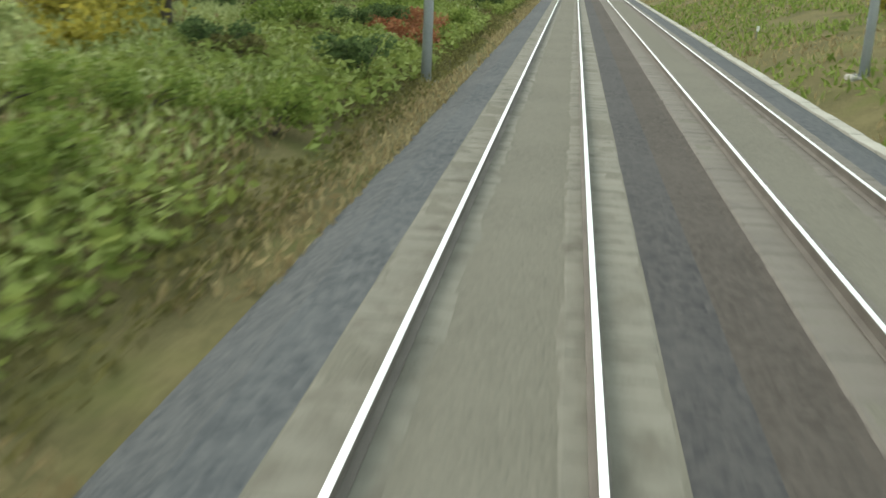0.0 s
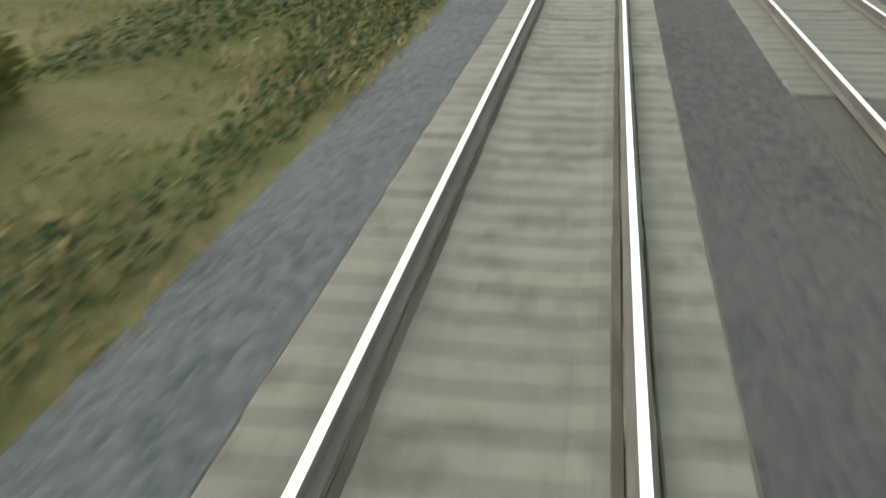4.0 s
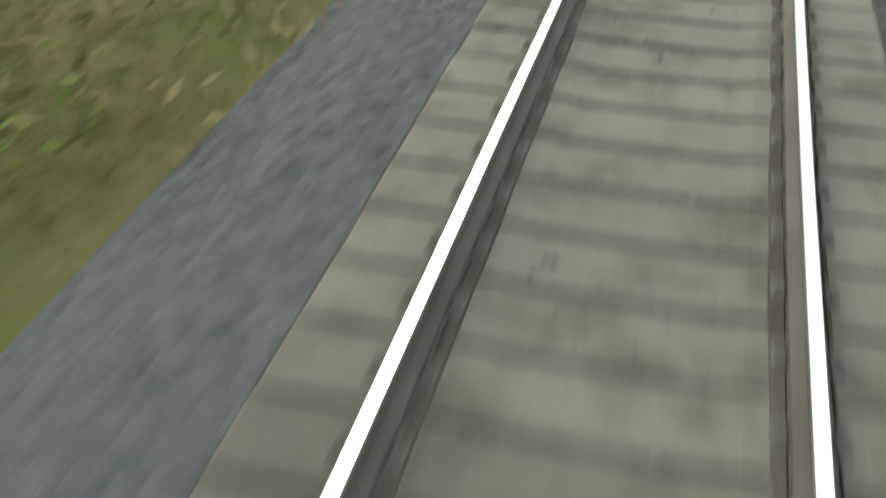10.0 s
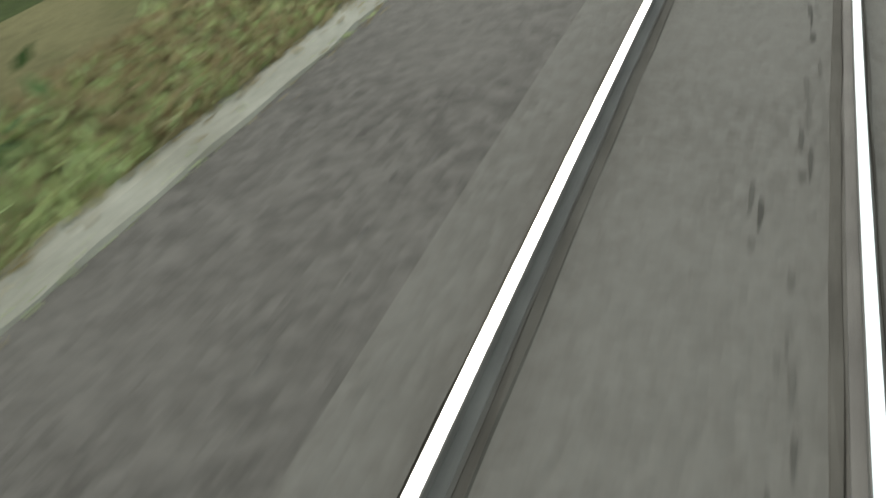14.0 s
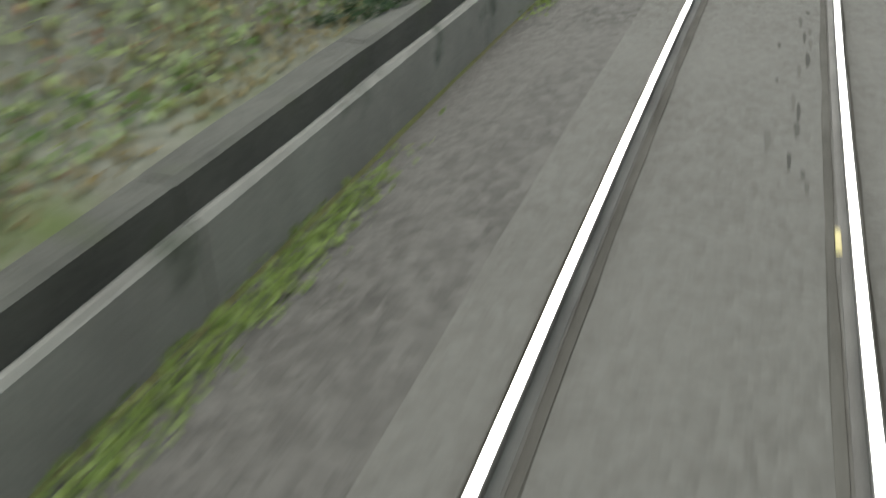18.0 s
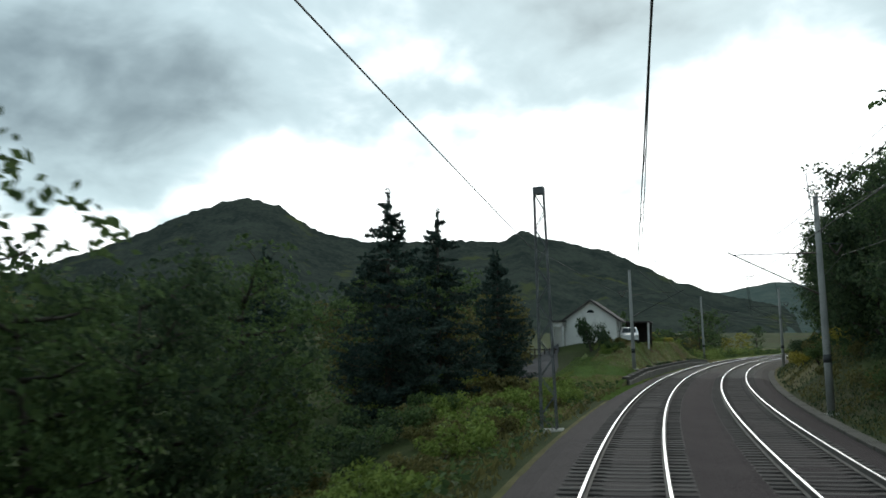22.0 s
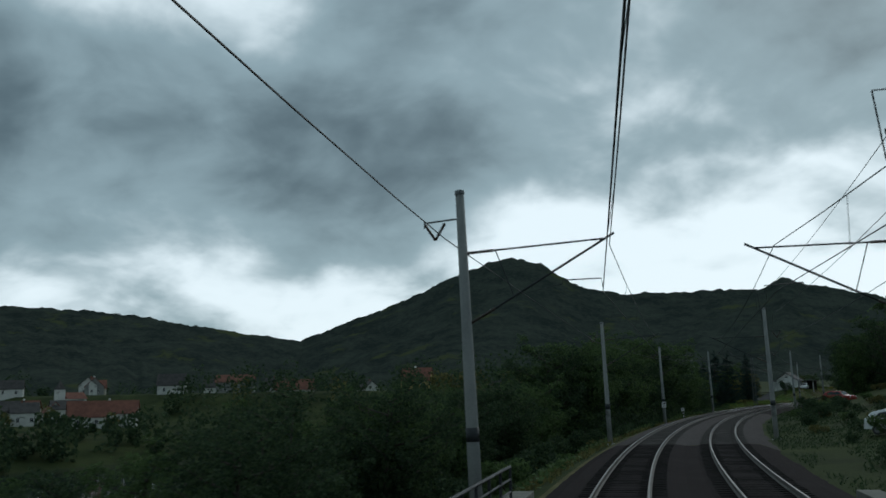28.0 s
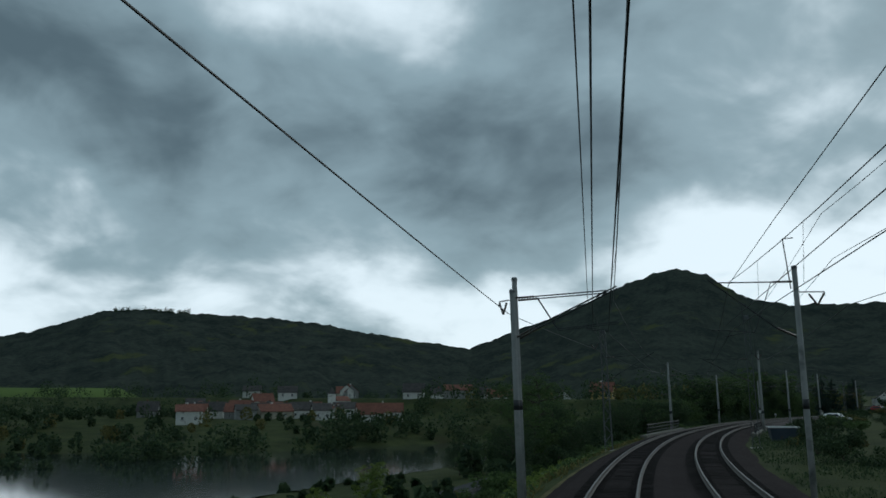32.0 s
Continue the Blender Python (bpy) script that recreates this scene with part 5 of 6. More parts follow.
def build_crossing_house():
    s, a, z = 530, -8.6, 2.45
    ob = cottage("small white rendered cottage with a dark tiled roof", 4.5, 6.5, 2.0, 3.6, PLASTER, ROOF_DARK, ((-0.8, 0.6),), False, name="cottage")
    arch = Shape()
    pts = [(0.32 * math.cos(math.pi * i / 8), -0.02, 0.28 * math.sin(math.pi * i / 8)) for i in range(9)]
    arch.add(pts, [tuple(range(9))])
    part("attic_window", arch.mesh("attic_window", GLASS), ob, "small arched attic window", Matrix.Translation((0, -0.01, 2.6)))
    m = Matrix.Translation((-1.75, -0.01, -0.1))
    por = part("porch", Shape().box(-1.7, -1.45, -0.9, 0.0, -1.2, 1.9).box(-0.75, -0.55, -0.9, 0.0, -1.2, 1.9).box(-1.7, -0.55, -0.9, 0.0, 1.5, 1.898).box(-1.7, -0.55, 1.2, 2.5, -1.2, 1.9).mesh("porch", PLASTER), ob, "low white porch", m)
    part("porch_roof", Shape().box(-1.9, -0.4, -1.1, 2.6, 1.9, 2.04).mesh("porch_roof", ROOF_DARK), por)
    ob.matrix_world = spot(s, a, z, 4)
    # lean-to carport with a parked car
    cp = thing("carport", "dark timber carport with a white corner post", "carport", m=spot(523.4, -5.35, 2.35, 4))
    for x in (-0.95, 0.95):
        for y in (0, 4.2):
            part("post", Shape().box(x - 0.09, x + 0.09, y - 0.09, y + 0.09, -0.6, 1.9, 0.01).mesh("post", WHITE_PAINT if x > 0 and y == 0 else TIMBER), cp)
    part("roof", Shape().box(-1.15, 1.15, -0.4, 4.5, 1.9, 2.03).mesh("roof", ROOF_DARK), cp)
    part("back_wall", Shape().box(-1.04, 1.04, 4.3, 4.4, -0.6, 1.9).mesh("back_wall", TIMBER), cp)
    part("side_wall", Shape().box(-1.14, -1.05, 0.2, 4.2, -0.6, 1.9).mesh("side_wall", TIMBER), cp)


def car(label, paint, m):
    """A parked hatchback, nose to -y."""
    ob = thing("car", label, "car", m=m)
    prof = ((-2.0, 0.3), (-2.0, 0.62), (-1.9, 0.78), (-1.0, 0.92), (-0.45, 1.38), (0.9, 1.45), (1.55, 1.3), (1.95, 0.9), (2.0, 0.35))
    v, f = [], []
    for x, k in ((-0.82, 0), (-0.74, 1), (0.74, 1), (0.82, 0)):
        for y, z in prof:
            w = x * (0.84 if z > 1.1 else 1)
            v.append((w, y, z + (0.04 if k else 0)))
    n = len(prof)
    for i in range(3):
        f += [(i * n + j, (i + 1) * n + j, (i + 1) * n + j + 1, i * n + j + 1) for j in range(n - 1)]
    f += [tuple(range(n)), tuple(range(3 * n, 4 * n))[::-1]]
    part("body", mesh("body", v, f, paint, smooth=False), ob)
    part("windscreen", mesh("windscreen", [(-0.62, -0.97, 1.0), (0.62, -0.97, 1.0), (0.55, -0.5, 1.4), (-0.55, -0.5, 1.4)], [(0, 1, 2, 3)], GLASS), ob)
    for sd in (-1, 1):
        part("side_window", mesh("side_window", [(sd * 0.81, -0.8, 1.0), (sd * 0.81, 1.3, 1.0), (sd * 0.705, 1.1, 1.36), (sd * 0.705, -0.4, 1.36)], [(0, 1, 2, 3)], GLASS), ob)
        part("headlight", Shape().box(sd * 0.7 - 0.1, sd * 0.7 + 0.1, -2.02, -1.95, 0.62, 0.76, 0.01).mesh("headlight", WHITE_PAINT), ob)
        for y in (-1.25, 1.25):
            w = part("wheel", Shape().tube([(sd * 0.68, y, 0.31), (sd * 0.84, y, 0.31)], 0.31, 16).mesh("wheel", BLACK_PAINT), ob)
            part("rim", Shape().tube([(sd * 0.83, y, 0.31), (sd * 0.855, y, 0.31)], 0.19, 12).mesh("rim", STEEL), w)
    return ob


build_crossing_house()
CAR_WHITE = material("white_car_paint", (0.68, 0.69, 0.7), (0.78, 0.78, 0.78), 1, 20, 0.25, 0.0)
CAR_RED = material("red_car_paint", (0.25, 0.03, 0.03), (0.33, 0.05, 0.04), 1, 20, 0.25, 0.0)
car("white hatchback parked in front of the carport", CAR_WHITE, spot(526.4, -5.75, 2.3, 8))
car("red car parked on the rough ground", CAR_RED, Matrix.Translation((0, 0, ground_z(627, 13.5) + 0.02)) @ spot(627, 13.5, 0, 60))
car("white car parked beyond the bushes", CAR_WHITE, Matrix.Translation((0, 0, ground_z(706, 14.2) + 0.02)) @ spot(706, 14.2, 0, 75))


def ribbon(name, label, category, points, width, mat, lift=0.03):
    """A strip of paving laid on the ground along (s, a) points."""
    v, f = [], []
    pts = []
    for (s0, a0), (s1, a1) in zip(points, points[1:]):
        n = max(2, int(math.hypot(s1 - s0, a1 - a0) / 1.2))
        pts += [(s0 + (s1 - s0) * i / n, a0 + (a1 - a0) * i / n) for i in range(n)]
    pts.append(points[-1])
    for i, (s, a) in enumerate(pts):
        q0, q1 = pts[max(i - 1, 0)], pts[min(i + 1, len(pts) - 1)]
        ds, da = q1[0] - q0[0], q1[1] - q0[1]
        l = math.hypot(ds, da)
        for k, drop in ((-1.0, 0.35), (-0.98, 0), (-0.33, 0), (0.33, 0), (0.98, 0), (1.0, 0.35)):
            k *= 1 + 0.12 * noise.noise((s * 0.9, a * 0.9, k * 3)) * (width > 1)
            ss2, aa = s - da / l * width / 2 * k, a + ds / l * width / 2 * k
            v.append(at(ss2, aa, ground_z(ss2, aa) + lift - (0.35 if i in (0, len(pts) - 1) else drop)))
    for i in range(len(pts) - 1):
        f += [(i * 6 + j, i * 6 + j + 1, i * 6 + j + 7, i * 6 + j + 6) for j in range(5)]
    thing(name, label, category, kind="structure", data=mesh(name, v, f, mat, smooth=True))


LAWN = material("mown_lawn", (0.052, 0.092, 0.022), (0.1, 0.16, 0.042), 0.5, 14, 0.95, 0.5, depth=0.03, gloss=0.03)
ribbon("driveway", "worn grey asphalt driveway up to the cottage", "driveway", ((548.3, -10.2), (544, -10.6), (538, -11.6), (529, -13.4), (512, -17)), 3.3, ASPHALT, 0.08)
ribbon("lawn", "short bright green lawn between driveway and wall", "lawn", ((552, -5.4), (546, -5.4), (541, -6.3)), 3.8, LAWN, 0.035)
ribbon("lawn", "strip of mown grass in front of the cottage", "lawn", ((530, -18.5), (512, -18.5)), 4.0, LAWN, 0.05)
ribbon("road", "narrow asphalt road running below the embankment", "road", ((700, -20), (760, -19), (800, -16.5), (840, -14.5), (900, -14)), 5.5, ASPHALT, 0.25)
ribbon("road", "asphalt road beside the line", "road", ((338, -7.65), (369, -7.35)), 6.4, ASPHALT, 0.06)
ribbon("edge_line", "white painted edge line of the road", "road marking", ((339, -4.95), (350, -4.9), (362, -4.58), (369, -4.35)), 0.13, WHITE_PAINT, 0.075)


def build_guard_rail(s0, s1, a, z):
    root = thing("guard_rail", "galvanised steel crash barrier along the road", "guard rail", m=spot((s0 + s1) / 2, a, z))
    inv = root.matrix_world.inverted()
    beam = sweep("beam", ((a, z + 0.45), (a + 0.03, z + 0.5), (a + 0.03, z + 0.56), (a, z + 0.6), (a + 0.03, z + 0.64), (a + 0.03, z + 0.71), (a, z + 0.76)), s0, s1, 2.0, STEEL, closed=False)
    part("beam", beam, root).matrix_parent_inverse = inv
    s = s0 + 1
    while s < s1:
        part("post", Shape().box(-0.05, 0.05, -0.06, 0.06, -0.35, 0.66).mesh("post", STEEL), root, m=inv @ spot(s, a - 0.08, z))
        s += 2.0


build_guard_rail(770, 850, -12.0, -3.7)


def build_bridge_rail(s0, s1, a, word):
    """Steel tube parapet on a pale concrete coping."""
    root = thing("bridge_railing", "painted steel tube railing on the " + word + " side of the underbridge", "railing", m=spot((s0 + s1) / 2, a, -0.3))
    inv = root.matrix_world.inverted()
    for z in (0.05, 0.38, 0.72):
        pts = [inv @ at(s, a, z) for s in np.arange(s0, s1 + 0.1, 1.5)]
        part("rail", Shape().tube(pts, 0.03 if z < 0.7 else 0.04, 6).mesh("rail", STEEL_DARK), root)
    s = s0
    while s <= s1:
        part("post", Shape().box(-0.035, 0.035, -0.035, 0.035, -0.1, 1.02).mesh("post", STEEL_DARK), root, m=inv @ spot(s, a, -0.3))
        s += 1.9
    slab_row("bridge_coping", "weathered concrete coping slabs of the underbridge parapet", "coping_slab", s0 - 3, s1 + 2, a - 0.35, a + 0.3, -0.22, 1.5, CONCRETE, 0.55)


build_bridge_rail(744, 772, -3.0, "river")
build_bridge_rail(744, 764, 6.9, "hill")


def letters(text, size, mat, name="lettering"):
    c = bpy.data.curves.new(name, "FONT")
    c.body, c.size, c.align_x, c.align_y, c.extrude = text, size, "CENTER", "CENTER", 0.002
    o = bpy.data.objects.new(name, c)
    scene.collection.objects.link(o)
    bpy.context.view_layer.update()
    me = bpy.data.meshes.new_from_object(o.evaluated_get(bpy.context.evaluated_depsgraph_get()))
    bpy.data.objects.remove(o)
    bpy.data.curves.remove(c)
    me.name = name
    me.materials.clear()
    me.materials.append(mat)
    return me


FACE = Matrix.Rotation(radians(90), 4, "X")


def build_signs():
    km = thing("kilometre_plate", "white kilometre plate with black numerals on a mast", "sign", m=spot(666.5, -3.1, 1.05) @ Matrix.Translation((0, -0.19, 0)))
    part("plate", Shape().box(-0.21, 0.21, -0.015, 0.0, 0.0, 0.58, 0.01).mesh("plate", WHITE_PAINT), km)
    part("lettering", letters("508", 0.24, BLACK_PAINT), km, "", Matrix.Translation((0, -0.02, 0.42)) @ FACE)
    part("lettering", letters("8", 0.24, BLACK_PAINT), km, "", Matrix.Translation((0, -0.02, 0.17)) @ FACE)
    part("clamp", Shape().box(-0.17, 0.17, 0.0, 0.05, 0.25, 0.3).mesh("clamp", STEEL_DARK), km)
    km2 = thing("kilometre_plate", "pale kilometre plate with worn dark bars on a mast", "sign", m=spot(660, 7.2, 0.75) @ Matrix.Translation((0, -0.19, 0)))
    part("plate", Shape().box(-0.24, 0.24, -0.015, 0.0, 0.0, 0.66, 0.01).mesh("plate", WHITE_PAINT), km2)
    part("bar", Shape().box(-0.16, 0.16, -0.022, -0.016, 0.38, 0.52).mesh("bar", BLACK_PAINT), km2)
    part("bar", Shape().box(-0.06, 0.06, -0.022, -0.016, 0.12, 0.28).mesh("bar", BLACK_PAINT), km2)
    t = thing("marker_post", "leaning striped marker post with a white T board", "sign", m=spot(653, -2.75, -0.55, 0, -7))
    part("board", Shape().box(-0.17, 0.17, -0.02, 0.0, 0.95, 1.33, 0.01).mesh("board", WHITE_PAINT), t)
    part("lettering", letters("T", 0.3, BLACK_PAINT), t, "", Matrix.Translation((0, -0.026, 1.14)) @ FACE)
    for i in range(6):
        part("stripe", Shape().box(-0.045, 0.045, -0.03, 0.03, 0.16 * i, 0.16 * i + 0.157).mesh("stripe", BLACK_PAINT if i % 2 else WHITE_PAINT), t)
    for s, a in ((166.6, -3.75), (52, 8.1), (-46, 8.3)):
        b = thing("marker_board", "small faded white line-side marker board", "sign", m=Matrix.Translation((0, 0, ground_z(s, a))) @ spot(s, a, 0, 15, 6))
        part("post", Shape().tube([(0, 0, -0.1), (0, 0, 0.48)], 0.02, 6).mesh("post", STEEL), b)
        part("board", Shape().box(-0.065, 0.065, -0.03, -0.015, 0.3, 0.52, 0.01).mesh("board", WHITE_PAINT), b)
    box = thing("relay_box", "dark steel relay box on a concrete plinth", "cabinet", m=spot(607, 7.5, ground_z(607, 7.5)))
    part("plinth", Shape().box(-0.4, 0.4, -0.3, 0.3, -0.2, 0.18, 0.02).mesh("plinth", CONCRETE_PALE), box)
    part("body", Shape().box(-0.34, 0.34, -0.24, 0.24, 0.18, 0.95, 0.03).mesh("body", STEEL_DARK), box)
    part("lid", Shape().box(-0.39, 0.39, -0.29, 0.29, 0.95, 1.02, 0.02).mesh("lid", STEEL), box)
    blue = material("faded_blue_paint", (0.035, 0.05, 0.075), (0.06, 0.08, 0.11), 1, 20, 0.6, 0.1, stain=(0.08, 0.07, 0.06), stain_scale=1.5)
    sk = thing("skip_container", "faded blue steel skip beside the second track", "container", m=spot(777, 9.6, ground_z(777, 9.6), 5))
    part("body", Shape().add([(-1, -1.1, 0.05), (1, -1.1, 0.05), (1, 1.1, 0.05), (-1, 1.1, 0.05), (-1.25, -1.5, 1.2), (1.25, -1.5, 1.2), (1.25, 1.5, 1.2), (-1.25, 1.5, 1.2)], [(0, 3, 2, 1), (0, 1, 5, 4), (1, 2, 6, 5), (2, 3, 7, 6), (3, 0, 4, 7)]).mesh("body", blue), sk)
    part("rim", Shape().box(-1.3, 1.3, -1.55, -1.47, 1.15, 1.25).box(-1.3, 1.3, 1.47, 1.55, 1.15, 1.25).box(-1.3, -1.22, -1.47, 1.47, 1.15, 1.25).box(1.22, 1.3, -1.47, 1.47, 1.15, 1.25).mesh("rim", WHITE_PAINT), sk, "pale worn rim")
    fence = thing("garden_fence", "dark wooden garden fence below the cottage", "fence", m=spot(536, -12.3, ground_z(536, -12.3)))
    for i in range(9):
        part("picket", Shape().box(-0.05, 0.05, -0.02, 0.02, -0.3, 0.95, 0.01).mesh("picket", TIMBER), fence, m=Matrix.Translation((i * 0.42 - 1.7, 0, 0)))
    for z in (0.25, 0.75):
        part("rail", Shape().box(-1.85, 1.85, 0.02, 0.06, z, z + 0.09).mesh("rail", TIMBER), fence)


build_signs()

# ---- the village over the river ----
OCHRE = material("ochre_rendered_wall", (0.42, 0.3, 0.1), (0.55, 0.4, 0.16), 0.5, 20, 0.9, 0.1)
CREAM = material("cream_rendered_wall", (0.33, 0.3, 0.23), (0.45, 0.41, 0.33), 0.5, 20, 0.9, 0.1)
GREYWALL = material("grey_rendered_wall", (0.2, 0.2, 0.19), (0.3, 0.3, 0.285), 0.5, 20, 0.9, 0.1)
DULLWALL = material("weathered_white_wall", (0.56, 0.55, 0.51), (0.72, 0.71, 0.67), 0.5, 20, 0.9, 0.1, stain=(0.25, 0.24, 0.21), stain_scale=0.5)


def along_of(x, y):
    """The line's (s, a) nearest to a point on the map."""
    i = int(np.argmin((LINE_X - x) ** 2 + (LINE_Y - y) ** 2))
    s = float(GRID[i])
    h = heading(s)
    return s, (x - LINE_X[i]) * math.cos(h) + (y - LINE_Y[i]) * math.sin(h)


def build_village():
    rng = random.Random(12)
    eye = at(874)
    rows = ((88.1, 375, 9, "red"), (86.9, 415, 12, "grey"), (85.6, 405, 9, "red"), (84.6, 425, 10, "dark"), (83.4, 410, 13, "red"), (82.2, 430, 9, "dark"), (81.2, 400, 7, "grey"), (79.8, 420, 9, "dark"), (78.4, 380, 9, "red"), (77.2, 385, 13, "red"), (76.0, 450, 9, "grey"), (90.4, 430, 8, "grey"),
            (65.5, 425, 9, "ochre"), (68.2, 470, 8, "grey"), (62.3, 460, 9, "grey"), (70.8, 480, 14, "red"), (73.3, 470, 13, "red"), (74.6, 500, 9, "grey"), (60.5, 480, 8, "grey"), (88, 520, 9, "dark"), (85, 540, 9, "grey"), (80, 530, 8, "red"))
    rows += tuple((rng.uniform(79.8, 88.3), rng.uniform(390, 500), rng.uniform(7, 11), rng.choice(("red", "red", "grey", "dark"))) for i in range(16))
    rows += tuple((rng.uniform(60, 76), rng.uniform(450, 620), rng.uniform(7, 10), rng.choice(("red", "grey", "dark"))) for i in range(8))
    for turn, far, w, look_ in rows:
        x, y = eye.x - far * math.sin(radians(turn)), eye.y + far * math.cos(radians(turn))
        s, a = along_of(x, y)
        z = ground_z(s, a)
        wall = OCHRE if look_ == "ochre" else rng.choice((DULLWALL, CREAM, DULLWALL, GREYWALL))
        roof = {"red": ROOF_RED, "ochre": ROOF_RED, "dark": ROOF_DARK, "grey": ROOF_DARK}[look_]
        word = {"red": "white village house with a red tiled roof", "ochre": "ochre village house with a red tiled roof", "dark": "pale village house under a dark roof", "grey": "grey village house under a slate roof"}[look_]
        ob = cottage(word, rng.uniform(5.5, 7), w, rng.uniform(2.8, 4.2), rng.uniform(5.6, 7.2), wall, roof, ((-1.4, 1.0), (1.4, 1.0)), rng.random() < 0.6, "village houses")
        ob.matrix_world = Matrix.Translation((x, y, z)) @ Matrix.Rotation(radians(turn + rng.choice((90, 90, 80, 100, 10)) + rng.uniform(-12, 12)), 4, "Z")
    ch = thing("church", "small white church with a slim spire in the village", "church")
    part("nave", Shape().box(-3.5, 3.5, 0, 12, -1, 6).mesh("nave", DULLWALL), ch)
    part("tower", Shape().box(-2, 2, -4, 0, -1, 11).mesh("tower", DULLWALL), ch)
    part("spire", Shape().add([(-2.2, -4.2, 11), (2.2, -4.2, 11), (2.2, 0.2, 11), (-2.2, 0.2, 11), (0, -2, 16)], [(0, 1, 4), (1, 2, 4), (2, 3, 4), (3, 0, 4)]).mesh("spire", ROOF_DARK), ch)
    part("roof", Shape().add([(-4, 0, 6), (4, 0, 6), (4, 12.5, 6), (-4, 12.5, 6), (0, 0, 9.5), (0, 12.5, 9.5)], [(0, 4, 5, 3), (1, 2, 5, 4), (0, 1, 4), (2, 3, 5)]).mesh("roof", ROOF_RED), ch)
    x, y = eye.x - 455 * math.sin(radians(81)), eye.y + 455 * math.cos(radians(81))
    ch.matrix_world = Matrix.Translation((x, y, ground_z(*along_of(x, y)))) @ Matrix.Rotation(radians(30), 4, "Z") @ Matrix.Scale(0.62, 4)


build_village()

# ---- vegetation ----


def strew(kinds, s0, s1, a0, a1, count, lo=0.8, hi=1.2, seed=1, tall=1.0):
    rng = random.Random(seed)
    for i in range(count):
        s = s0 + (s1 - s0) * (i + rng.random()) / count
        plant(rng.choice(kinds), s, rng.uniform(a0, a1), rng.uniform(lo, hi), tall=tall)


def verge(name, label, s0, s1, a0, a1, count, size, leaf, seed, up=0.9, length=3.0, patch=0.15, cut=0.0, height=0.18, skew=1.0):
    """Grass, weeds or leaves standing on the ground in patches."""
    rng = np.random.default_rng(seed)
    s, a = rng.uniform(s0, s1, count), a0 + (a1 - a0) * rng.uniform(0, 1, count) ** skew
    keep = [noise.noise((x * patch, y * patch * 2, seed)) > cut for x, y in zip(s, a)]
    c = np.array([at(x, y, ground_z(x, y) + rng.uniform(0.0, height)) for x, y, k in zip(s, a, keep) if k])
    thing(name, label, "grass" if "grass" in name else "weeds", kind="stuff", data=leaf_mesh(name, rng, c, size, LEAF[leaf], up, length, 0.4 if up < 0.3 and name != "bank_weeds" else 1.0))


def thicket(label, s0, s1, a0, a1, count, height, leaf, seed, size=0.11, per=330):
    """Close-grown undergrowth: overlapping lumps of leaves with no single bush to be told apart."""
    rng = np.random.default_rng(seed)
    cs = []
    for i in range(count):
        s, a, k = rng.uniform(s0, s1), rng.uniform(a0, a1), height * rng.uniform(0.55, 1.25)
        base = np.array(at(s, a, ground_z(s, a)))
        lumps = rng.normal(size=(7, 3)) * np.array([0.5, 0.5, 0.28]) * k + np.array([0, 0, 0.5 * k])
        which = rng.integers(0, 7, per)
        d = rng.normal(size=(per, 3))
        d /= np.linalg.norm(d, axis=1)[:, None]
        c = lumps[which] + d * (0.4 * k * rng.uniform(0.2, 1, (per, 1)) ** 0.5)
        c[:, 2] = np.abs(c[:, 2])
        cs.append(base + c)
    thing("undergrowth", label, "bushes", kind="stuff", data=leaf_mesh("undergrowth", rng, np.concatenate(cs), size, LEAF[leaf]))


# the straight
strew(("shrub", "shrub_bright", "shrub_bright", "shrub_olive", "shrub"), -100, 8, -8.0, -4.4, 44, 0.5, 0.9, 5)
strew(("shrub_olive", "shrub_bright", "shrub_olive", "shrub"), 30, 120, -8.0, -4.6, 20, 0.3, 0.5, 83)
thicket("tangled olive-green undergrowth on the bank", 30, 115, -7.0, -4.8, 30, 0.42, "olive", 91)
thicket("green brambles on the bank", 26, 120, -7.5, -4.9, 40, 0.42, "pale", 92)
strew(("shrub_bright", "shrub_yellow", "shrub_olive", "shrub_yellow"), -120, 115, -13, -8.5, 30, 0.8, 1.4, 6)
thicket("bright green autumn undergrowth behind the bank", -150, 115, -15, -8.5, 130, 1.2, "dusty", 93, 0.13)
thicket("yellow autumn undergrowth behind the bank", -24, 115, -16, -8.8, 70, 1.5, "yellow", 94, 0.13)
thicket("dark green undergrowth behind the bank", -170, -26, -16, -8.0, 70, 1.6, "green", 126, 0.13)
thicket("pale green undergrowth behind the bank", -170, 115, -24, -11.0, 120, 1.7, "pale", 95, 0.14)
strew(("yellowing", "young", "yellowing"), -22, 115, -19, -9.5, 46, 0.5, 0.9, 7)
strew(("ash", "young", "oak", "locust"), -150, -24, -19, -9.0, 40, 0.5, 0.8, 125)
strew(("ash", "oak", "locust"), -190, 110, -36, -19, 34, 0.8, 1.2, 8)
strew(("shrub_rust",), -42, -32, -6.2, -4.2, 5, 0.8, 1.1, 9)
strew(("shrub_olive", "shrub", "shrub_yellow"), -80, 110, 11, 17, 26, 0.5, 1.0, 10)
strew(("ash", "oak", "yellowing"), -200, 100, 22, 40, 6, 0.7, 1.1, 11)
# between the straight and the cottage
thicket("dark scrub at the start of the curve", 142, 171, -7, -4.0, 18, 0.55, "dark", 103)
thicket("olive and brown undergrowth beside the line", 130, 330, -8, -4.6, 90, 0.7, "olive", 96)
thicket("green undergrowth beside the line", 130, 330, -9, -4.8, 70, 0.7, "green", 97)
thicket("dense green undergrowth behind the dry grass", 372, 486, -9, -4.7, 90, 0.95, "green", 98)
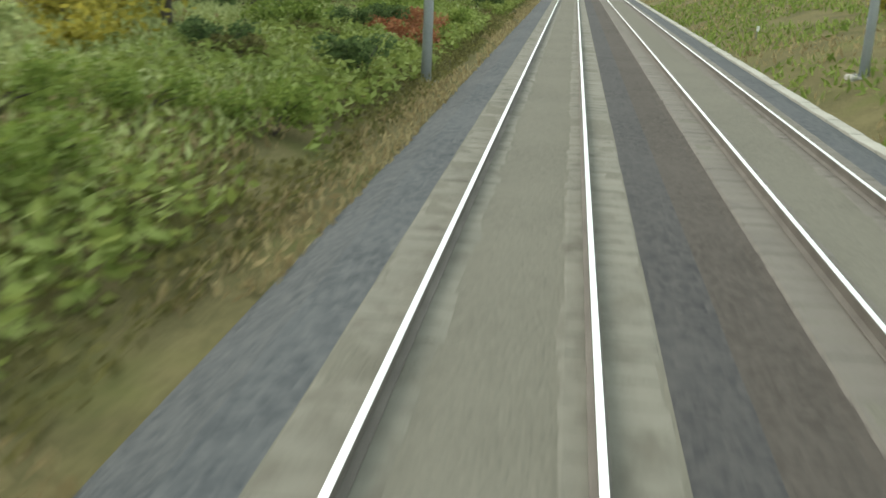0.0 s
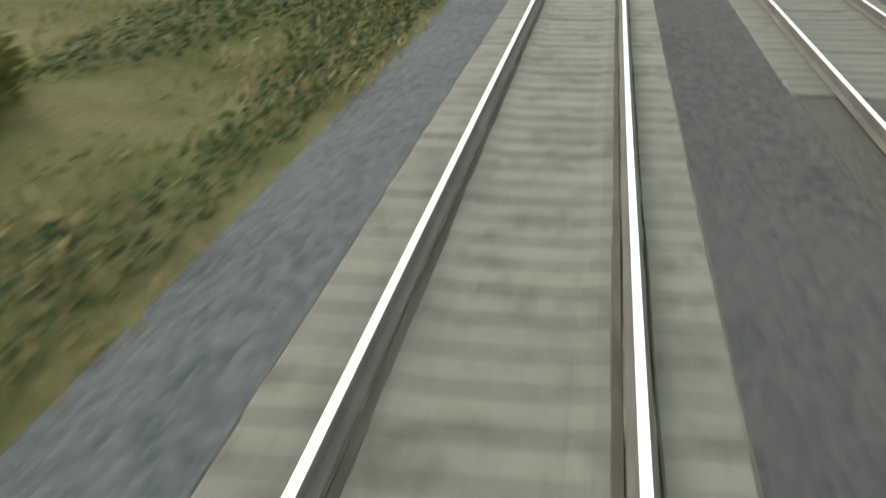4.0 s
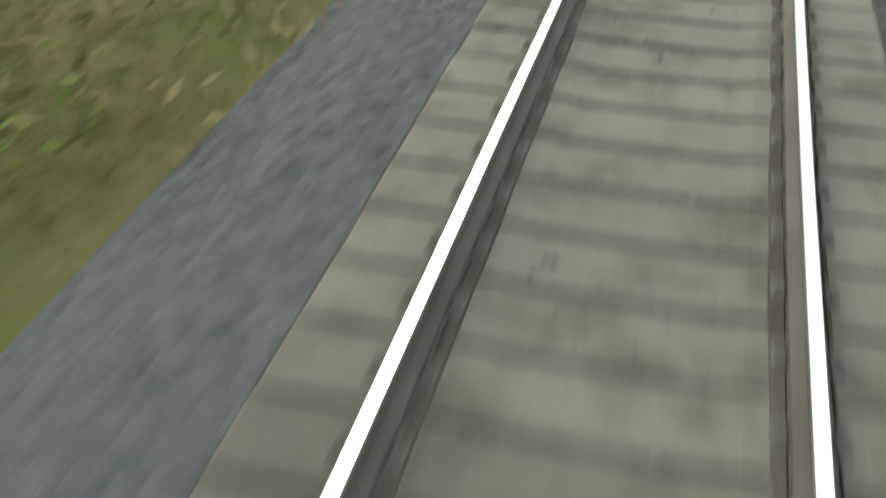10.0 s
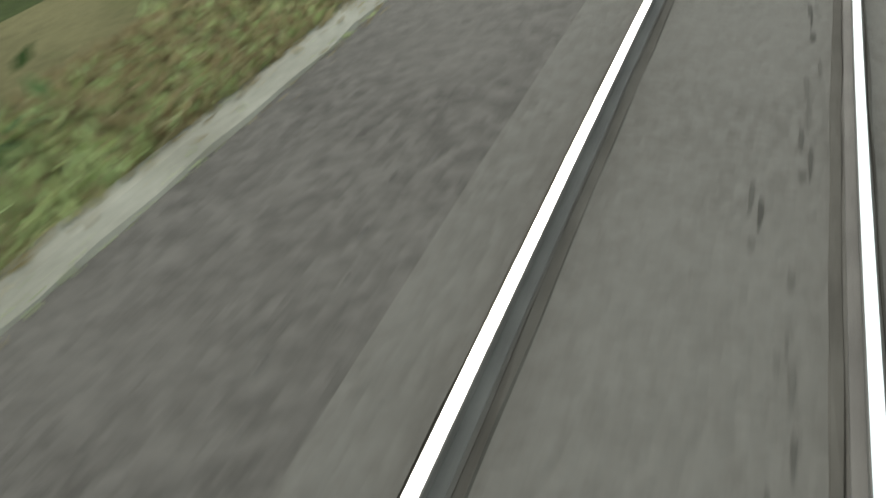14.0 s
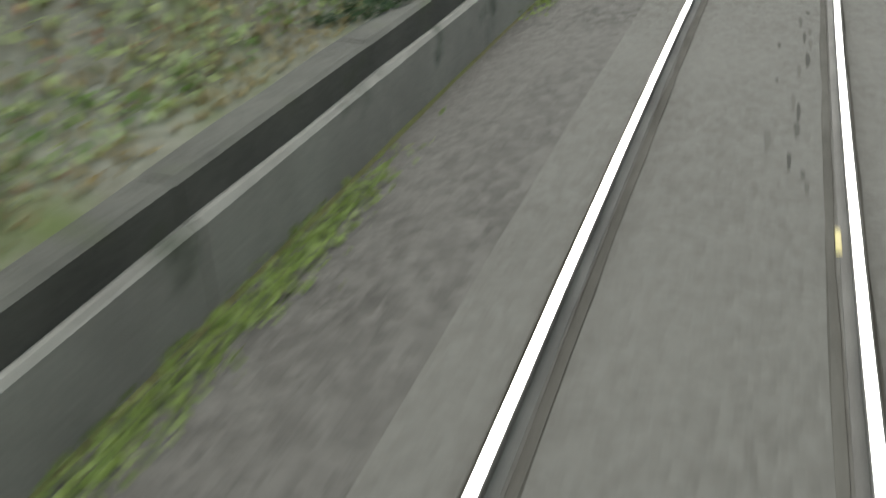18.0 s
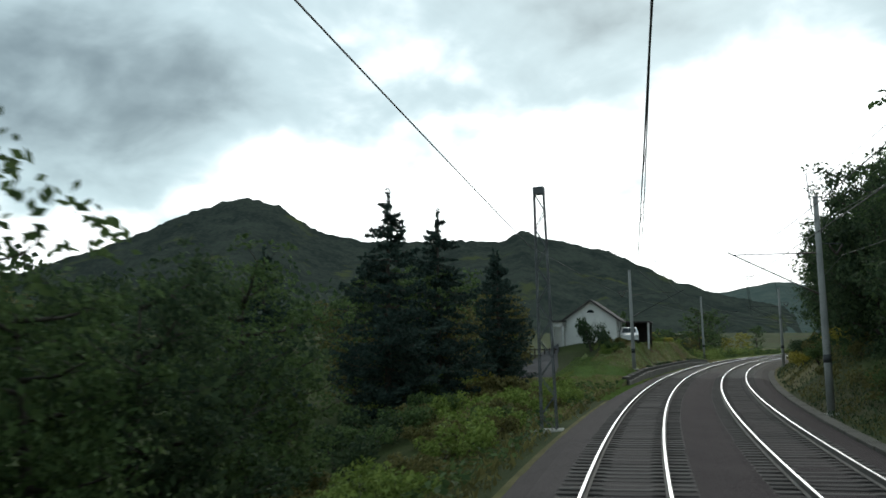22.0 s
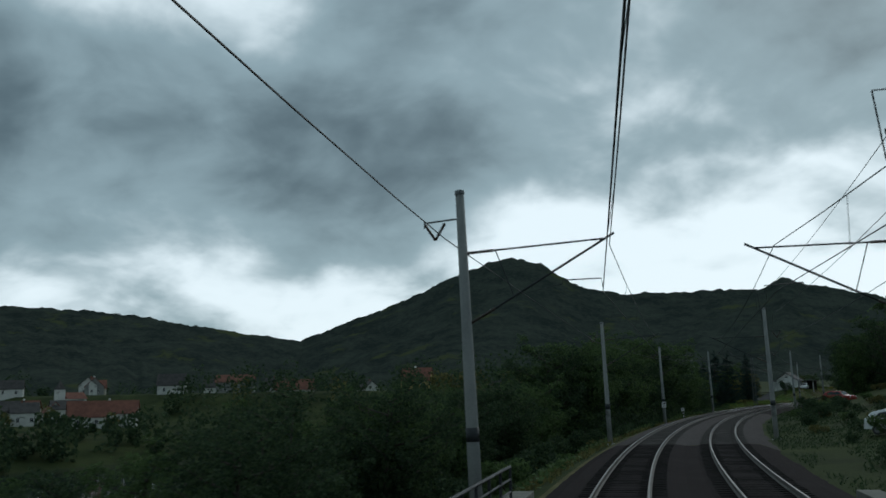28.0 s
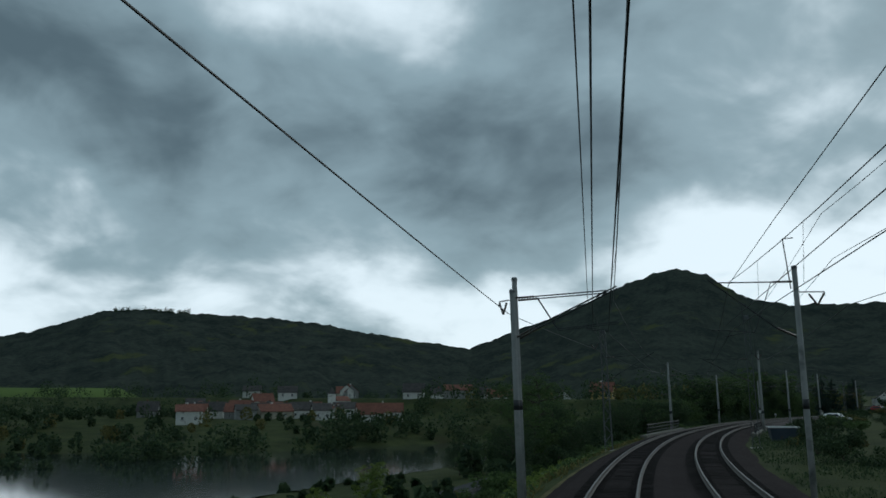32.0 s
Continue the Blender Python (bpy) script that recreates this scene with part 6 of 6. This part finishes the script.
thicket("pale green leafy undergrowth behind the dry grass", 372, 486, -8, -4.6, 60, 0.8, "pale", 99)
strew(("ash", "oak", "yellowing"), 130, 330, -18, -9, 8, 0.6, 0.9, 14)
strew(("ash", "oak", "yellowing"), 376, 480, -18, -9, 6, 0.6, 0.9, 15)
# bank and garden by the cottage
strew(("shrub_yellow", "shrub_bright"), 488, 520, -6.2, -5.0, 8, 0.3, 0.5, 16)
plant("shrub_dark", 535.5, -7.7, 0.8, "tall dark garden bush in front of the cottage", tall=1.7)
plant("shrub_olive", 534.5, -6.3, 0.6)
plant("shrub_olive", 532.5, -5.6, 0.55)
plant("shrub", 536.5, -5.6, 0.6)
strew(("shrub_olive", "shrub_bright", "shrub_olive"), 528, 538, -7.6, -5.2, 9, 0.35, 0.55, 48)
strew(("shrub", "shrub_olive"), 505, 528, -8.5, -5.6, 10, 0.4, 0.7, 49)
strew(("shrub_olive", "garden", "garden", "shrub_olive"), 541, 551, -17, -12.6, 9, 0.7, 1.0, 45)
plant("shrub_yellow", 552, -12.8, 0.9)
plant("young", 538, -15.0, 0.9)
strew(("garden", "garden", "ash"), 554, 568, -18, -12.5, 9, 0.6, 0.85, 81)
strew(("shrub_olive", "shrub_bright", "shrub_olive"), 560, 582, -9.5, -5.5, 12, 0.6, 0.95, 121)
thicket("olive and yellow bushes under the spruces", 552, 572, -15, -11, 26, 1.0, "pale", 113)
plant("spruce", 571.5, -12.9, 0.76)
plant("spruce", 565.5, -11.9, 0.72)
plant("spruce", 533.5, -16.5, 0.69)
plant("spruce", 550.3, -11.9, 0.62)
plant("spruce", 559, -18.5, 0.62)
plant("spruce", 575, -18, 0.62)
strew(("oak", "garden", "ash"), 500, 560, -34, -20, 12, 0.6, 0.9, 18)
strew(("ash", "yellowing", "oak", "garden", "locust"), 440, 482, -14, -7.0, 15, 0.42, 0.62, 101)
strew(("ash", "yellowing", "garden", "locust"), 486, 516, -16, -11.0, 8, 0.42, 0.6, 114)
thicket("yellow-green bushes along the bank beyond the cottage", 430, 484, -8, -4.6, 30, 1.3, "pale", 102, 0.12)
strew(("shrub_bright", "shrub", "shrub_bright", "shrub_olive"), 562, 604, -7.5, -4.2, 24, 0.6, 1.0, 19)
strew(("shrub_dark", "shrub", "shrub_olive"), 562, 600, -12, -7.5, 16, 0.8, 1.2, 20)
# woods on the river side of the curve
W = ("wood_ash", "wood_oak", "wood_ash")
strew(W, 590, 611, -13, -10, 4, 0.72, 0.9, 21)
strew(W, 610, 634, -13.4, -10.6, 15, 1.12, 1.34, 44)
strew(("ash", "oak"), 594, 636, -22, -14, 6, 1.0, 1.15, 22)
strew(W, 637, 680, -12.4, -9.8, 18, 0.99, 1.13, 23)
strew(("ash", "oak"), 636, 676, -20, -13.5, 8, 0.95, 1.1, 24)
strew(W, 680, 712, -15, -10.5, 6, 0.6, 0.75, 25)
strew(("shrub_dark", "shrub", "shrub_olive", "shrub"), 606, 742, -6.8, -4.6, 40, 0.6, 1.0, 26)
strew(("wood_oak", "wood_ash"), 700, 746, -12.2, -9.6, 14, 0.56, 0.72, 46)
strew(("wood_oak", "wood_oak", "wood_ash"), 712, 772, -20, -9, 14, 0.42, 0.58, 27)
strew(("shrub", "shrub_dark", "shrub_olive"), 745, 850, -9.5, -5.5, 24, 0.6, 1.1, 28)
plant("lone_ash", 779, -11.8, 0.88, "tall leafy tree standing alone by the line")
plant("lone_ash", 775, -14.2, 0.9)
for s_, a_, k_ in ((777, -9.6, 0.42), (782, -10.8, 0.45), (772, -11.5, 0.5), (768, -9.5, 0.42), (764, -8.6, 0.38), (785, -8.0, 0.36), (791, -7.6, 0.3)):
    plant("wood_oak", s_, a_, k_)
plant("shrub_dark", 779, -7.2, 1.3)
plant("shrub_dark", 775, -8.2, 1.3)
plant("wood_oak", 787, -9.4, 0.62, "dark bushy tree beside the lattice mast")
plant("wood_ash", 792, -9.8, 0.56)
plant("wood_oak", 798, -10.5, 0.5)
plant("wood_oak", 803, -9.2, 0.42)
plant("young", 797, -22, 0.85, "young yellow-green tree near the river road")
plant("young", 812, -20, 0.6)
strew(("shrub_yellow", "shrub_bright"), 806, 836, -4.9, -4.1, 12, 0.3, 0.45, 29)
strew(("oak", "ash", "oak"), 715, 742, -36, -25, 8, 0.5, 0.7, 30)
# hill side of the line
thicket("olive brambles on the bank beside the second track", 470, 640, 8.4, 12.5, 70, 0.75, "olive", 105, 0.09)
thicket("green scrub on the bank beside the second track", 470, 660, 9.0, 14, 70, 0.9, "green", 106, 0.09)
thicket("dark scrub beyond the second track", 650, 880, 9.6, 26, 130, 0.9, "dark", 107, 0.11)
strew(("wood_ash", "wood_oak", "wood_oak"), 470, 592, 12.0, 15, 24, 0.78, 1.08, 37)
strew(("ash", "oak", "locust"), 470, 592, 17, 28, 18, 1.2, 1.6, 38)
strew(("shrub_olive", "shrub", "shrub_dark", "shrub_yellow"), 480, 600, 8.6, 12.0, 26, 0.5, 0.9, 39)
strew(("ash", "oak", "locust"), 590, 660, 24, 45, 12, 0.7, 1.0, 40)
strew(("shrub_olive", "shrub", "shrub_dark"), 600, 860, 9.5, 18, 36, 0.5, 0.95, 41)
strew(("ash", "oak"), 660, 860, 30, 60, 12, 0.6, 0.9, 42)
strew(("spruce",), 690, 740, 30, 46, 7, 0.55, 0.75, 43)


def far_woods():
    """Woods over the river and on the slopes, too far and too many to count."""
    rng = np.random.default_rng(77)
    for label, leaf, plots in (
            ("dark woods along both banks of the river", "dark", ((590, 720, -142, -124, 50, 3.0), (560, 690, -190, -142, 18, 2.4), (560, 640, -142, -124, 16, 4.5), (630, 900, -262, -243, 90, 4.6), (560, 780, -335, -262, 200, 2.0), (480, 720, -330, -190, 40, 2.6), (570, 700, -330, -150, 110, 2.0), (440, 560, -190, -40, 130, 4.5), (640, 900, -520, -270, 150, 5), (300, 640, -600, -320, 160, 5), (745, 900, -60, -55, 26, 0.9), (735, 752, -30, -24, 6, 2.0), (735, 905, -50, -23, 60, 0.5), (800, 905, -12, -8, 26, 0.9))),
            ("olive and yellowing trees among the village houses", "olive", ((540, 700, -260, -150, 22, 2.4), (640, 880, -340, -250, 40, 3.5), (430, 560, -170, -60, 30, 3.5)))):
        cs = []
        for s0, s1, a0, a1, count, r in plots:
            for i in range(count):
                s, a, k = rng.uniform(s0, s1), rng.uniform(a0, a1), r * rng.uniform(0.6, 1.3)
                base = np.array(at(s, a, ground_z(s, a)))
                n = 105
                d = rng.normal(size=(n, 3))
                d /= np.linalg.norm(d, axis=1)[:, None]
                lump = 1 + 0.3 * np.sin(d[:, 0] * 5 + i) * np.sin(d[:, 1] * 6 + 2 * i)
                cs.append(base + np.array([0, 0, k * 0.85]) + d * (k * lump * rng.uniform(0.55, 1.0, n) ** 0.5)[:, None] * np.array([0.8, 0.8, 1.0]))
        thing("woods", label, "trees", kind="stuff", data=leaf_mesh("woods", rng, np.concatenate(cs), 0.75, LEAF[leaf], 0, 1.3))


far_woods()


def skyline_trees():
    rng = np.random.default_rng(3)
    for i in range(16):
        t = 93.8 - i * 0.27 + rng.uniform(-0.12, 0.12)
        far = 2840
        h = rng.uniform(15, 24)
        ob = thing("tree", "tall tree on the bare crest of the ridge", "tree", "trees on the crest")
        part("trunk", Shape().tube([(0, 0, 0), (0.3, 0, h * 0.7)], [0.6, 0.25], 5).mesh("trunk", BARK), ob)
        d = rng.normal(size=(160, 3))
        part("crown", leaf_mesh("crown", rng, np.array([0, 0, h * 0.45]) + d * np.array([3.4, 3.4, h * 0.2]), 1.6, LEAF["dark"]), ob)
        ob.matrix_world = Matrix.Translation((HUB.x - far * math.sin(radians(t)), HUB.y + far * math.cos(radians(t)), far * math.tan(radians(5.3)) - 9))


skyline_trees()
for p in PROTO.values():
    if not p.get("used"):
        for o in (*p.children_recursive, p):
            bpy.data.objects.remove(o)
    else:
        del p["used"]

verge("grass_verge", "dry straw-coloured grass along the ballast edge", -90, 120, -3.3, -2.35, 12000, 0.06, "straw", 51, patch=0.2, cut=-0.15)
verge("leafy_weeds", "lush green leafy weeds covering the bank", -110, 12, -8, -3.5, 36000, 0.138, "pale", 53, up=0.25, length=1.7, patch=0.1, cut=-0.22, height=0.65)
verge("leafy_weeds", "darker green weeds and brambles on the bank", 4, 112, -6.2, -3.6, 15000, 0.088, "green", 64, up=0.3, length=1.8, patch=0.16, cut=-0.3, height=0.3)
verge("leafy_weeds", "brown withered weeds at the foot of the bank", -60, 116, -5.4, -2.9, 43000, 0.066, "olive", 110, up=0.3, length=2.0, patch=0.2, cut=-0.3, height=0.22)
verge("grass_verge", "tall pale green grass on the bank", -40, 116, -9.5, -4.4, 57000, 0.0605, "pale", 111, patch=0.1, cut=-0.3, height=0.4)
verge("grass_verge", "bleached yellow-green grass on top of the bank", -40, 116, -13, -5.2, 79000, 0.066, "dusty", 112, patch=0.12, cut=-0.25, height=0.45)
verge("grass_verge", "pale yellowing meadow grass behind the bank", -160, 118, -13, -4.6, 57000, 0.0825, "dusty", 87, patch=0.1, cut=-0.25, height=0.4)
verge("grass_verge", "dead straw grass behind the bank", -160, 118, -13, -4.2, 43000, 0.0715, "straw", 88, patch=0.14, cut=-0.15, height=0.35)
verge("grass_verge", "olive and yellow grass tufts on the bank", -90, 330, -8, -2.9, 36000, 0.0605, "olive", 52, patch=0.16, cut=-0.15, height=0.3)
verge("grass_verge", "straw-coloured dead grass beside the ballast", 120, 330, -4.6, -2.4, 14000, 0.06, "straw", 65, patch=0.2, cut=0.0)
verge("leafy_weeds", "patches of olive weeds beside the ballast", 120, 330, -6, -2.8, 36000, 0.0605, "olive", 66, up=0.2, length=1.8, patch=0.09, cut=0.08, height=0.25)
verge("leafy_weeds", "green weeds behind the ballast edge", 120, 330, -6, -3.2, 36000, 0.066, "bright", 67, up=0.2, length=1.7, patch=0.11, cut=0.1, height=0.4)
verge("grass_verge", "dry straw-coloured grass beside the cable trough", 330, 488, -4.7, -3.2, 43000, 0.0495, "straw", 54, patch=0.2, cut=-0.25, height=0.06)
verge("grass_verge", "dry grass along the ballast edge", 366, 480, -3.2, -2.9, 9000, 0.045, "straw", 77, patch=0.2, cut=-0.35, height=0.04, up=0.2)
verge("grass_verge", "pale yellow-green moss and grass along the ballast edge", 366, 480, -3.35, -3.05, 16000, 0.03, "dusty", 71, patch=0.12, cut=-0.35, height=0.05, up=0.2)
verge("grass_verge", "short dead grass and sand beside the trough", 320, 488, -4.0, -3.3, 18000, 0.0385, "straw", 74, patch=0.3, cut=-0.25, height=0.02)
verge("leafy_weeds", "yellow-green grass strip by the road", 330, 370, -4.7, -3.9, 17000, 0.055, "pale", 68, patch=0.2, cut=-0.1, height=0.07)
verge("leafy_weeds", "sunlit yellow-green grass strip by the road", 330, 372, -4.7, -3.5, 28000, 0.0495, "dusty", 84, patch=0.15, cut=-0.3, height=0.06)
verge("grass_verge", "tan dead grass along the sandy strip", 318, 372, -4.0, -3.15, 43000, 0.044, "straw", 116, patch=0.25, cut=-0.4, height=0.06)
verge("leafy_weeds", "dark brown-green weeds beside the ballast", 118, 200, -6.5, -2.75, 36000, 0.066, "dark", 122, up=0.2, length=1.8, patch=0.14, cut=-0.1, height=0.25)
verge("grass_verge", "low yellow-green grass behind the sandy strip", 404, 486, -4.5, -3.35, 43000, 0.0495, "dusty", 123, patch=0.2, cut=-0.3, height=0.12)
verge("grass_verge", "flattened tan grass behind the sandy strip", 370, 412, -4.6, -3.35, 40000, 0.05, "straw", 124, patch=0.2, cut=-0.45, height=0.13)
verge("leafy_weeds", "yellow moss and grass beside the road", 330, 372, -4.7, -3.4, 21000, 0.044, "yellow", 117, patch=0.2, cut=0.05, height=0.07)
verge("grass_verge", "straw and yellow grass behind the sandy strip", 370, 486, -4.6, -3.3, 43000, 0.0495, "straw", 85, patch=0.2, cut=-0.45, height=0.09)
verge("grass_verge", "pale green grass behind the sandy strip", 370, 486, -4.8, -3.4, 36000, 0.0495, "dusty", 86, patch=0.15, cut=-0.1, height=0.1)
verge("leafy_weeds", "green leafy weeds behind the dry grass", 374, 488, -9, -4.0, 18000, 0.132, "green", 55, up=0.2, length=1.6, patch=0.14, cut=-0.1, height=0.6)
verge("grass_verge", "mixed dry grass on the second track's bank", -110, 120, 6.9, 15, 14000, 0.088, "straw", 56, patch=0.15, cut=0.0)
verge("grass_verge", "green grass on the second track's bank", -90, 100, 6.8, 14, 15000, 0.11, "bright", 57, patch=0.12, cut=-0.2)
verge("bank_weeds", "pale green weeds covering the bank", 488, 540, -8.0, -3.45, 43000, 0.055, "dusty", 58, up=0.2, length=1.6, patch=0.3, cut=-0.05, height=0.1)
verge("bank_weeds", "green weeds on the upper bank", 488, 530, -8.0, -4.4, 18000, 0.066, "pale", 89, up=0.2, length=1.6, patch=0.2, cut=0.0, height=0.16)
verge("leafy_weeds", "dark ivy hanging over the retaining wall", 488, 534, -3.5, -3.02, 16000, 0.05, "dark", 69, up=-0.1, length=1.5, patch=0.25, cut=-0.1, height=0.1)
verge("leafy_weeds", "patch of yellow-green moss and clover on the bank", 488, 540, -5.0, -3.5, 18000, 0.0495, "lawn", 115, up=0.25, length=1.6, patch=0.2, cut=0.0, height=0.08)
verge("grass_verge", "dry grass and stems on the bank", 488, 540, -7, -3.3, 33000, 0.0495, "straw", 59, patch=0.22, cut=-0.5, height=0.04)
verge("bank_weeds", "rust-red creeper on the bank", 488, 537, -5.5, -3.3, 1800, 0.045, "rust", 60, up=0.2, length=1.5, patch=0.3, cut=0.2, height=0.25)
verge("grass_verge", "grass on the slope below the curve", 554, 860, -8, -2.9, 21000, 0.099, "olive", 61, patch=0.15, cut=-0.2, height=0.25)
verge("leafy_weeds", "green weeds on the slope below the curve", 554, 860, -8, -3.1, 21000, 0.143, "green", 62, up=0.2, length=1.6, patch=0.15, cut=-0.05, height=0.5)
verge("grass_verge", "dark rough grass beside the second track", 480, 860, 6.9, 13, 50000, 0.055, "dark", 63, patch=0.15, cut=-0.25, height=0.25)
verge("grass_verge", "olive grass on the bank beside the second track", 470, 640, 7.2, 13, 36000, 0.055, "olive", 104, patch=0.15, cut=-0.2, height=0.2)
verge("leafy_weeds", "yellow-green tall grass below the cottage drive", 549, 578, -14, -3.6, 43000, 0.044, "pale", 70, up=0.25, length=2.6, patch=0.15, cut=-0.35, height=0.25)
verge("grass_verge", "bleached straw grass below the cottage drive", 548, 578, -14, -3.4, 36000, 0.044, "straw", 118, patch=0.2, cut=-0.25, height=0.2)

verge("grass_verge", "short green grass of the cottage lawn", 538, 555, -8.6, -3.4, 18000, 0.0352, "lawn", 72, patch=0.3, cut=-0.6, height=0.07)
verge("grass_verge", "short grass at the end of the retaining wall", 545, 566, -3.8, -2.45, 18000, 0.0385, "lawn", 119, patch=0.3, cut=-0.4, height=0.06)
verge("grass_verge", "rough green grass round the driveway", 532, 552, -9.3, -7.4, 6000, 0.06, "pale", 73, patch=0.2, cut=0.05, height=0.12)
